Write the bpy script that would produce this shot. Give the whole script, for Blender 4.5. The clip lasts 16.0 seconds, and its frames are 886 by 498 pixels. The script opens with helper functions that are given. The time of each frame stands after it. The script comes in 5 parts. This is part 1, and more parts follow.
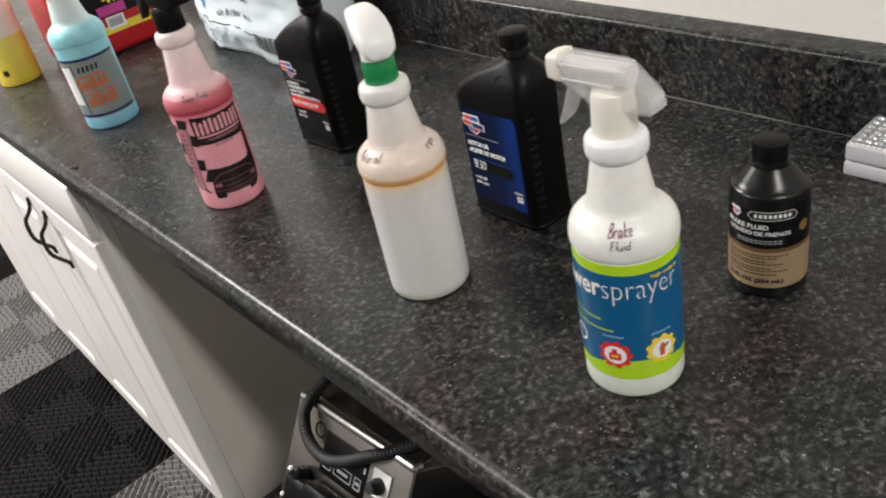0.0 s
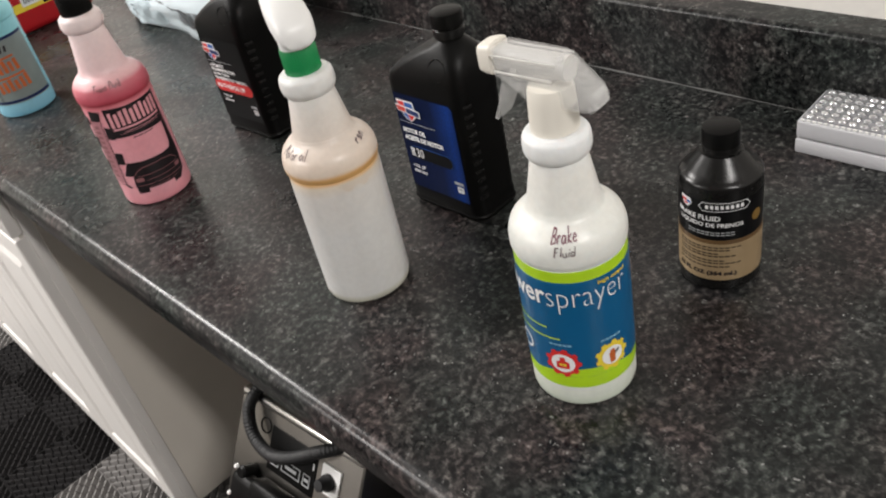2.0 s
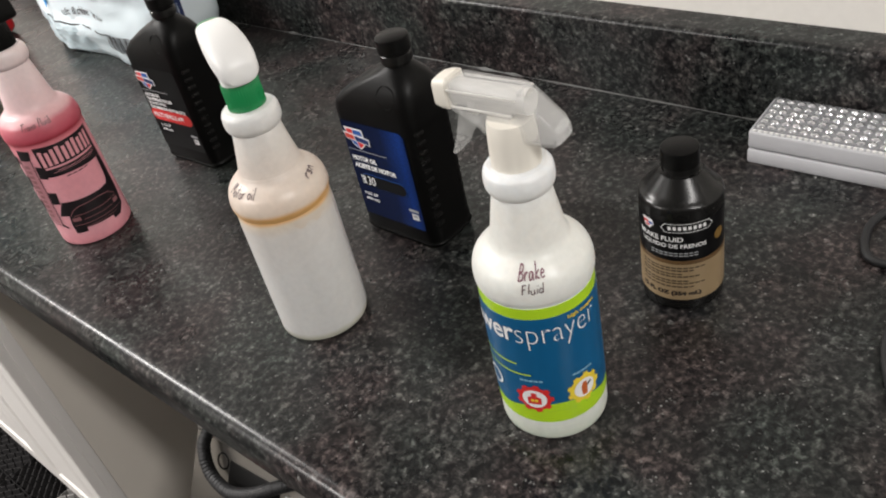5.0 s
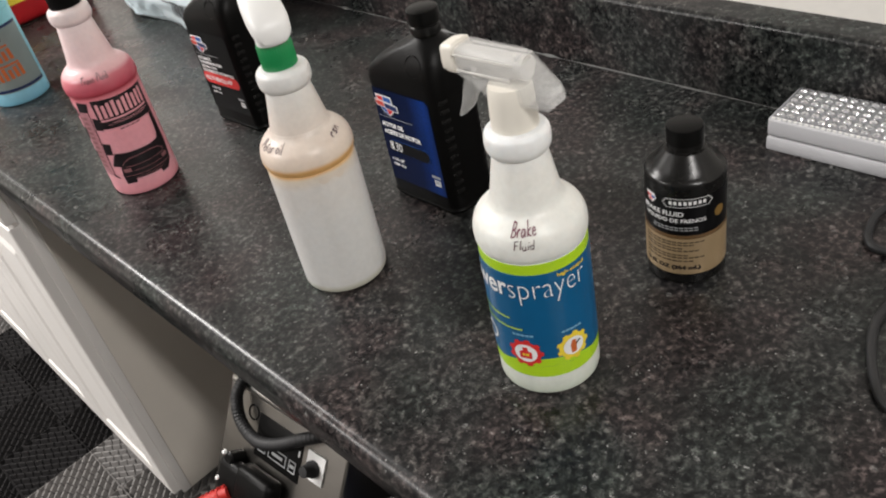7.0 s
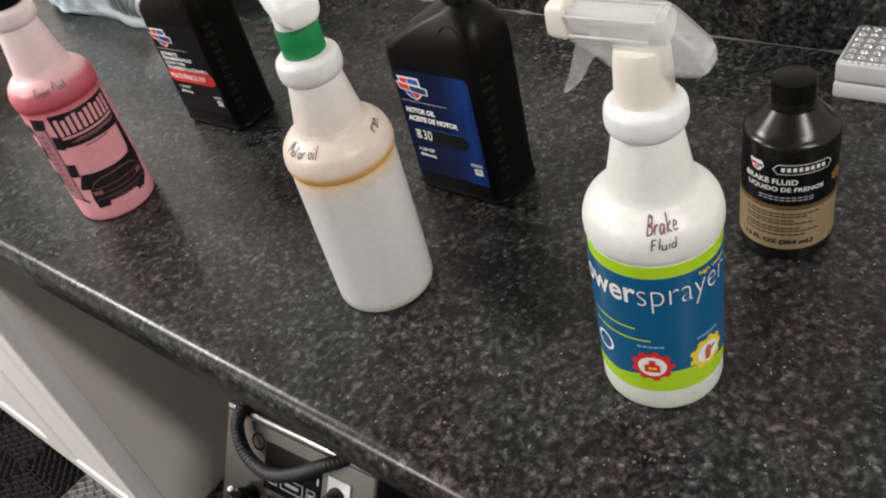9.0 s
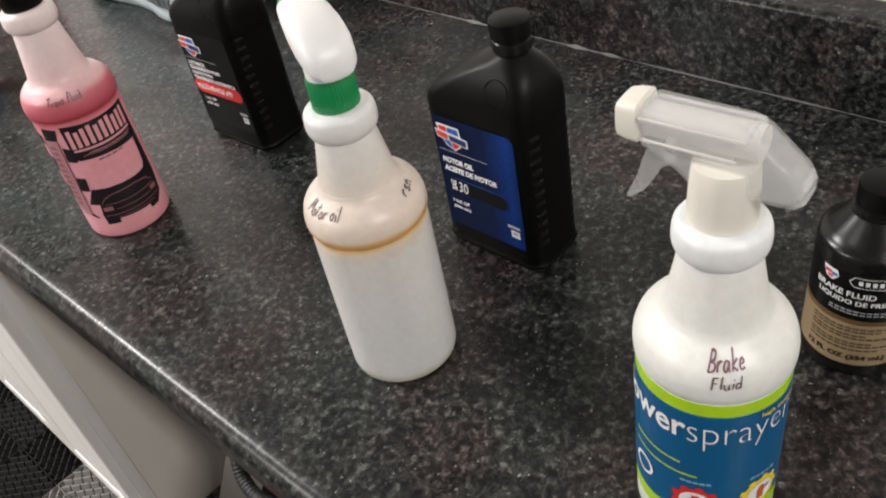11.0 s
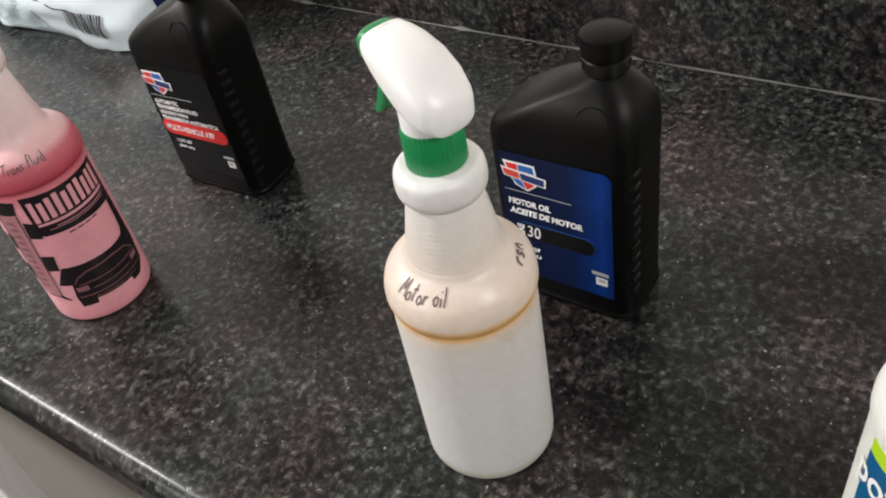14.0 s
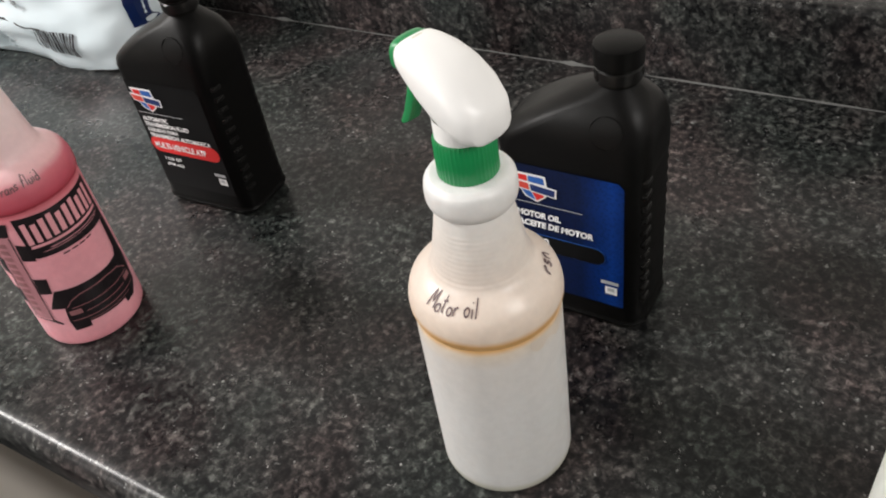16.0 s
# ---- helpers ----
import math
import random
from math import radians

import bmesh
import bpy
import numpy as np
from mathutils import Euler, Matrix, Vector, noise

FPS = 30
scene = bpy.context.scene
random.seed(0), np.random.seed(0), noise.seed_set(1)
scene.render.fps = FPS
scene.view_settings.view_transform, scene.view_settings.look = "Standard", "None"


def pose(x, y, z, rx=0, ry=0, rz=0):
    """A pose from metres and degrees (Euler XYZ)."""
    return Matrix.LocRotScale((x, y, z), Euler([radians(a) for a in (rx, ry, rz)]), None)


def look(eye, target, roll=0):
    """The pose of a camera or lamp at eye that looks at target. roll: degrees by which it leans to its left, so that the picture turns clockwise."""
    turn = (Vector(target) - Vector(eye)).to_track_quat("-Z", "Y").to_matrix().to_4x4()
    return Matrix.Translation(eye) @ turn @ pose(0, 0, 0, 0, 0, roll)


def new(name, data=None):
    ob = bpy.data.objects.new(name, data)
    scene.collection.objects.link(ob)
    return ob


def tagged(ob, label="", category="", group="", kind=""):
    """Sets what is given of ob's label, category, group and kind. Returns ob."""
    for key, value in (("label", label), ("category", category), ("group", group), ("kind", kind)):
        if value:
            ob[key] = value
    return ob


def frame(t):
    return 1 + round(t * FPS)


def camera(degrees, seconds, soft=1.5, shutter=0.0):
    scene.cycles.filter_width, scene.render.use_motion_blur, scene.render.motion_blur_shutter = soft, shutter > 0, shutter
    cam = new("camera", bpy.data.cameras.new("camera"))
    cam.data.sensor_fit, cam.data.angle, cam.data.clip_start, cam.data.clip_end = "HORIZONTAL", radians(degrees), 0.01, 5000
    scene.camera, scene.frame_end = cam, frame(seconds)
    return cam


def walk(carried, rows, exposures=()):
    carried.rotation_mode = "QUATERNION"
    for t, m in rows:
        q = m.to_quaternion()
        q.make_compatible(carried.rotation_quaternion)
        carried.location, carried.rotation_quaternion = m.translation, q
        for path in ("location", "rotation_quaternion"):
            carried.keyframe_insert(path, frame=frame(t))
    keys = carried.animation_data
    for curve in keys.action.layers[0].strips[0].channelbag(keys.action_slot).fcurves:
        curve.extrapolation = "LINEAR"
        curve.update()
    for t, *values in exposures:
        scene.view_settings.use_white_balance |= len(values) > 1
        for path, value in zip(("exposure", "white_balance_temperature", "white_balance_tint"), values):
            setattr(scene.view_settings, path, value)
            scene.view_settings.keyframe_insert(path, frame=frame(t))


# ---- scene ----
cam = camera(55.8, 16.0, 2.0, 0.5)
PATH = [
    (0, (0.026, 0.012, 1.428), (0.981, 1.383, 0.329), -13.1),
    (0.5, (0.079, 0.009, 1.422), (1.004, 1.372, 0.288), -14.4),
    (1, (0.083, 0.041, 1.425), (1.06, 1.36, 0.282), -14.5),
    (1.5, (0.086, 0.078, 1.426), (1.111, 1.319, 0.239), -14.8),
    (2, (0.081, 0.047, 1.423), (1.065, 1.315, 0.231), -13.5),
    (2.5, (0.084, 0.013, 1.423), (0.992, 1.337, 0.23), -13.5),
    (3, (0.085, 0.015, 1.425), (0.934, 1.36, 0.212), -14.5),
    (3.5, (0.092, 0.029, 1.429), (1.012, 1.336, 0.228), -13.5),
    (4, (0.085, 0.074, 1.428), (1.024, 1.374, 0.233), -15.3),
    (4.5, (0.091, 0.091, 1.437), (1.169, 1.287, 0.249), -13.8),
    (4.7, (0.1, 0.088, 1.431), (1.179, 1.257, 0.219), -13.8),
    (6.8, (0.095, 0.004, 1.437), (1.059, 1.284, 0.241), -13.4),
    (7, (0.091, 0.015, 1.43), (1.059, 1.283, 0.223), -13.2),
    (7.5, (0.09, 0.066, 1.426), (1.116, 1.241, 0.174), -13.2),
    (8, (0.086, 0.112, 1.439), (1.128, 1.273, 0.187), -15.7),
    (8.2, (0.087, 0.125, 1.43), (1.081, 1.324, 0.175), -18.7),
    (10.3, (0.102, 0.237, 1.392), (1.216, 1.211, 0.046), -9.6),
    (10.5, (0.121, 0.239, 1.396), (1.196, 1.271, 0.062), -10.8),
    (11, (0.157, 0.236, 1.408), (1.148, 1.393, 0.112), -12.3),
    (11.5, (0.165, 0.259, 1.407), (1.163, 1.424, 0.123), -12.3),
    (12, (0.166, 0.322, 1.401), (1.24, 1.394, 0.097), -10.9),
    (12.5, (0.17, 0.363, 1.396), (1.261, 1.393, 0.073), -11.7),
    (13, (0.169, 0.378, 1.397), (1.281, 1.386, 0.076), -11.9),
    (13.5, (0.168, 0.396, 1.391), (1.288, 1.375, 0.055), -11.6),
    (14, (0.171, 0.411, 1.389), (1.289, 1.384, 0.046), -12.2),
    (14.5, (0.169, 0.421, 1.391), (1.297, 1.39, 0.052), -12.1),
    (15, (0.164, 0.426, 1.389), (1.298, 1.397, 0.058), -12.0),
    (15.5, (0.157, 0.435, 1.392), (1.327, 1.377, 0.072), -11.4),
    (16, (0.15, 0.445, 1.39), (1.352, 1.336, 0.062), -10.5),
]
walk(cam, [(t, look(eye, target, roll)) for t, eye, target, roll in PATH])

# ---- world, lights, exposure ----
COUNTER = 0.91
world = bpy.data.worlds.new("world")
scene.world = world
world.use_nodes = True
world.node_tree.nodes["Background"].inputs[0].default_value = (0.9, 0.95, 1.0, 1)
world.node_tree.nodes["Background"].inputs[1].default_value = 0.02
scene.view_settings.exposure = 0.22


def ceiling_lamp(x, y, sx, sy, power):
    data = bpy.data.lights.new("ceiling_lamp", "AREA")
    data.shape, data.size, data.size_y, data.energy = "RECTANGLE", sx, sy, power
    data.color = (1.0, 0.965, 0.935)
    ob = new("ceiling_lamp", data)
    ob.matrix_world = pose(x, y, 2.62, 0, 0, 0)
    return ob


ceiling_lamp(-0.25, 2.85, 0.16, 1.2, 94)
ceiling_lamp(-0.065, -1.5, 0.12, 1.2, 52)
ceiling_lamp(-2.2, 2.3, 0.16, 1.2, 98)


# ---- materials ----
def mat(name, rough=0.5, metal=0.0):
    m = bpy.data.materials.new(name)
    m.use_nodes = True
    n, l = m.node_tree.nodes, m.node_tree.links
    b = n["Principled BSDF"]
    b.inputs["Roughness"].default_value, b.inputs["Metallic"].default_value = rough, metal
    return m, n, l, b


def ramp(n, stops, interp="LINEAR"):
    r = n.new("ShaderNodeValToRGB")
    r.color_ramp.interpolation = interp
    while len(r.color_ramp.elements) < len(stops):
        r.color_ramp.elements.new(0.5)
    for e, (p, c) in zip(r.color_ramp.elements, stops):
        e.position, e.color = p, (*c, 1) if len(c) == 3 else c
    return r


def noise_tex(n, l, co, scale, detail=4, rough=0.55):
    t = n.new("ShaderNodeTexNoise")
    t.inputs["Scale"].default_value, t.inputs["Detail"].default_value, t.inputs["Roughness"].default_value = scale, detail, rough
    l.new(co, t.inputs["Vector"])
    return t


def mix(n, l, fac, a, b, kind="MIX"):
    x = n.new("ShaderNodeMix")
    x.data_type, x.blend_type = "RGBA", kind
    for sock, v in ((x.inputs["Factor"], fac), (x.inputs["A"], a), (x.inputs["B"], b)):
        if isinstance(v, (int, float)):
            sock.default_value = v
        elif isinstance(v, tuple):
            sock.default_value = (*v, 1)
        else:
            l.new(v, sock)
    return x.outputs["Result"]


def bump(n, l, b, height, strength, dist=0.001):
    x = n.new("ShaderNodeBump")
    x.inputs["Strength"].default_value, x.inputs["Distance"].default_value = strength, dist
    l.new(height, x.inputs["Height"])
    l.new(x.outputs[0], b.inputs["Normal"])


def coords(n, kind="Object"):
    return n.new("ShaderNodeTexCoord").outputs[kind]


def plain(name, colour, rough=0.4, metal=0.0, vary=0.12, scale=60, relief=0.08, coat=0.0, spec=0.5):
    """Paint, plastic or metal with a slight mottling and fine relief."""
    m, n, l, b = mat(name, rough, metal)
    co = coords(n)
    a, c = noise_tex(n, l, co, scale, 5), noise_tex(n, l, co, scale * 0.12, 3)
    dark = tuple(v * (1 - vary) for v in colour)
    light = tuple(min(1, v * (1 + vary * 0.6)) for v in colour)
    one = mix(n, l, a.outputs["Fac"], dark, light)
    l.new(mix(n, l, c.outputs["Fac"], one, tuple(v * (1 - vary * 0.5) for v in colour)), b.inputs["Base Color"])
    r = n.new("ShaderNodeMapRange")
    r.inputs["To Min"].default_value, r.inputs["To Max"].default_value = rough * 0.85, min(1, rough * 1.2)
    l.new(c.outputs["Fac"], r.inputs["Value"])
    l.new(r.outputs[0], b.inputs["Roughness"])
    if relief:
        bump(n, l, b, a.outputs["Fac"], relief, 0.0004)
    b.inputs["Coat Weight"].default_value = coat
    b.inputs["Specular IOR Level"].default_value = spec
    return m


def laminate(name):
    """Dark speckled stone-look laminate."""
    m, n, l, b = mat(name, 0.3)
    b.inputs["Specular IOR Level"].default_value = 0.28
    co = coords(n)
    warp = noise_tex(n, l, co, 90, 2)
    off = n.new("ShaderNodeVectorMath")
    off.operation = "MULTIPLY_ADD"
    off.inputs[1].default_value = (0.006, 0.006, 0.006)
    l.new(warp.outputs["Color"], off.inputs[0])
    l.new(co, off.inputs[2])
    w = off.outputs[0]
    cloud = noise_tex(n, l, w, 40, 5, 0.62)
    grit = noise_tex(n, l, w, 150, 6, 0.68)
    fine = noise_tex(n, l, w, 520, 4, 0.7)
    big = noise_tex(n, l, co, 9, 3, 0.5)
    crystal = n.new("ShaderNodeTexVoronoi")
    crystal.inputs["Scale"].default_value = 230
    l.new(w, crystal.inputs["Vector"])
    shade = n.new("ShaderNodeSeparateColor")
    l.new(crystal.outputs["Color"], shade.inputs[0])
    blend = n.new("ShaderNodeMath")
    blend.operation = "MULTIPLY_ADD"
    blend.inputs[1].default_value = 0.16
    l.new(shade.outputs[0], blend.inputs[0])
    l.new(grit.outputs["Fac"], blend.inputs[2])
    r1 = ramp(n, [(0.42, (0.005, 0.005, 0.006)), (0.54, (0.014, 0.0145, 0.015)), (0.64, (0.038, 0.038, 0.037)), (0.72, (0.078, 0.078, 0.076)), (0.82, (0.15, 0.15, 0.142))])
    l.new(blend.outputs[0], r1.inputs["Fac"])
    r2 = ramp(n, [(0.34, (0.52, 0.52, 0.53)), (0.50, (0.82, 0.82, 0.82)), (0.66, (1.14, 1.14, 1.11))])
    l.new(cloud.outputs["Fac"], r2.inputs["Fac"])
    base = mix(n, l, 1.0, r1.outputs[0], r2.outputs[0], "MULTIPLY")
    r3 = ramp(n, [(0.36, (0.87, 1.0, 0.95)), (0.5, (1.01, 1.0, 0.98)), (0.62, (1.22, 0.97, 0.97))])
    l.new(big.outputs["Fac"], r3.inputs["Fac"])
    base = mix(n, l, 1.0, base, r3.outputs[0], "MULTIPLY")
    # pale flakes
    vor = n.new("ShaderNodeTexVoronoi")
    vor.distance = "MANHATTAN"
    vor.inputs["Scale"].default_value = 170
    l.new(w, vor.inputs["Vector"])
    near = ramp(n, [(0.20, (1, 1, 1)), (0.27, (0, 0, 0))])
    l.new(vor.outputs["Distance"], near.inputs["Fac"])
    pick = n.new("ShaderNodeSeparateColor")
    l.new(vor.outputs["Color"], pick.inputs[0])
    some = ramp(n, [(0.64, (0, 0, 0)), (0.90, (1, 1, 1))])
    l.new(pick.outputs[0], some.inputs["Fac"])
    flake = mix(n, l, 1.0, near.outputs[0], some.outputs[0], "MULTIPLY")
    fr = ramp(n, [(0.5, (0.2, 0.2, 0.2)), (0.62, (1, 1, 1))])
    l.new(fine.outputs["Fac"], fr.inputs["Fac"])
    flake = mix(n, l, 1.0, flake, fr.outputs[0], "MULTIPLY")
    col = mix(n, l, flake, base, (0.38, 0.38, 0.37))
    # clusters of pale threads
    thread = noise_tex(n, l, w, 190, 6, 0.74)
    gather = noise_tex(n, l, co, 60, 3, 0.6)
    fs = ramp(n, [(0.60, (0, 0, 0)), (0.645, (1, 1, 1))])
    l.new(thread.outputs["Fac"], fs.inputs["Fac"])
    gs = ramp(n, [(0.53, (0.03, 0.03, 0.03)), (0.64, (1, 1, 1))])
    l.new(gather.outputs["Fac"], gs.inputs["Fac"])
    col = mix(n, l, mix(n, l, 1.0, fs.outputs[0], gs.outputs[0], "MULTIPLY"), col, (0.29, 0.29, 0.28))
    v2 = n.new("ShaderNodeTexVoronoi")
    v2.inputs["Scale"].default_value = 62
    l.new(w, v2.inputs["Vector"])
    n2 = ramp(n, [(0.14, (1, 1, 1)), (0.20, (0, 0, 0))])
    l.new(v2.outputs["Distance"], n2.inputs["Fac"])
    p2 = n.new("ShaderNodeSeparateColor")
    l.new(v2.outputs["Color"], p2.inputs[0])
    s2 = ramp(n, [(0.62, (0, 0, 0)), (0.95, (0.8, 0.8, 0.8))])
    l.new(p2.outputs[1], s2.inputs["Fac"])
    f3 = mix(n, l, 1.0, mix(n, l, 1.0, n2.outputs[0], s2.outputs[0], "MULTIPLY"), fr.outputs[0], "MULTIPLY")
    col = mix(n, l, f3, col, (0.30, 0.30, 0.29))
    l.new(col, b.inputs["Base Color"])
    smear = noise_tex(n, l, co, 11, 4, 0.6)
    rr = n.new("ShaderNodeMapRange")
    rr.inputs["From Min"].default_value, rr.inputs["From Max"].default_value = 0.3, 0.7
    rr.inputs["To Min"].default_value, rr.inputs["To Max"].default_value = 0.23, 0.36
    l.new(smear.outputs["Fac"], rr.inputs["Value"])
    l.new(rr.outputs[0], b.inputs["Roughness"])
    bump(n, l, b, grit.outputs["Fac"], 0.12, 0.0004)
    return m


def bottle_plastic(name, stops, rough=0.38, sss=0.25):
    """Milky plastic whose tint changes with height: what stands in the bottle shows through the wall. Stops: height in metres, colour."""
    m, n, l, b = mat(name, rough)
    co = coords(n)
    s = n.new("ShaderNodeSeparateXYZ")
    l.new(co, s.inputs[0])
    wob = noise_tex(n, l, co, 25, 3)
    add = n.new("ShaderNodeMath")
    add.operation = "MULTIPLY_ADD"
    add.inputs[1].default_value = 0.004
    l.new(wob.outputs["Fac"], add.inputs[0])
    l.new(s.outputs["Z"], add.inputs[2])
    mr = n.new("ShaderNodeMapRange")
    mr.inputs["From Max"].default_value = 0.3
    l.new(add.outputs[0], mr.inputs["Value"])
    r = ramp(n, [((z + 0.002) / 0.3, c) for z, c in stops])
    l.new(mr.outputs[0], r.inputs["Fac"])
    fine = noise_tex(n, l, co, 180, 4)
    r2 = ramp(n, [(0.3, (0.93, 0.93, 0.93)), (0.7, (1, 1, 1))])
    l.new(fine.outputs["Fac"], r2.inputs["Fac"])
    l.new(mix(n, l, 1.0, r.outputs[0], r2.outputs[0], "MULTIPLY"), b.inputs["Base Color"])
    b.inputs["Subsurface Weight"].default_value = sss
    b.inputs["Subsurface Radius"].default_value = (0.012, 0.010, 0.009)
    b.inputs["Subsurface Scale"].default_value = 0.6
    bump(n, l, b, wob.outputs["Fac"], 0.15, 0.0015)
    return m


def brushed(name, colour=(0.33, 0.31, 0.285)):
    m, n, l, b = mat(name, 0.28, 1.0)
    co = coords(n)
    mp = n.new("ShaderNodeMapping")
    mp.inputs["Scale"].default_value = (1, 0.02, 1)
    l.new(co, mp.inputs["Vector"])
    a, c = noise_tex(n, l, mp.outputs[0], 500, 3), noise_tex(n, l, co, 9, 3)
    one = mix(n, l, a.outputs["Fac"], tuple(v * 0.8 for v in colour), colour)
    l.new(mix(n, l, c.outputs["Fac"], one, tuple(v * 0.7 for v in colour)), b.inputs["Base Color"])
    bump(n, l, b, a.outputs["Fac"], 0.1, 0.0003)
    return m


def clear_plastic(name, tint=(0.93, 0.93, 0.92), alpha=0.55, rough=0.22):
    """Cloudy see-through plastic."""
    m, n, l, b = mat(name, rough)
    co = coords(n)
    a = noise_tex(n, l, co, 45, 4)
    l.new(mix(n, l, a.outputs["Fac"], tuple(v * 0.9 for v in tint), tint), b.inputs["Base Color"])
    b.inputs["IOR"].default_value = 1.45
    b.inputs["Alpha"].default_value = alpha
    bump(n, l, b, a.outputs["Fac"], 0.15, 0.001)
    return m


def fade(name, stops, rough=0.3):
    """A label printed in a sideways fade. Stops: place across the label in metres, colour."""
    m, n, l, b = mat(name, rough)
    co = coords(n)
    s = n.new("ShaderNodeSeparateXYZ")
    l.new(co, s.inputs[0])
    mr = n.new("ShaderNodeMapRange")
    mr.inputs["From Max"].default_value = 0.11
    l.new(s.outputs["Y"], mr.inputs["Value"])
    r = ramp(n, [(y / 0.11, c) for y, c in stops])
    l.new(mr.outputs[0], r.inputs["Fac"])
    v = n.new("ShaderNodeTexVoronoi")
    v.inputs["Scale"].default_value = 420
    l.new(co, v.inputs["Vector"])
    r2 = ramp(n, [(0.2, (0.75, 0.75, 0.75)), (0.6, (1.1, 1.1, 1.1))])
    l.new(v.outputs["Distance"], r2.inputs["Fac"])
    l.new(mix(n, l, 1.0, r.outputs[0], r2.outputs[0], "MULTIPLY"), b.inputs["Base Color"])
    b.inputs["Specular IOR Level"].default_value = 0.22
    return m


def glint_plastic(name):
    """Moulded lid plastic, silvery from the shine on its many facets."""
    m, n, l, b = mat(name, 0.14, 0.75)
    a = noise_tex(n, l, coords(n), 160, 3)
    l.new(mix(n, l, a.outputs["Fac"], (0.45, 0.46, 0.48), (0.85, 0.86, 0.88)), b.inputs["Base Color"])
    bump(n, l, b, a.outputs["Fac"], 0.5, 0.002)
    return m


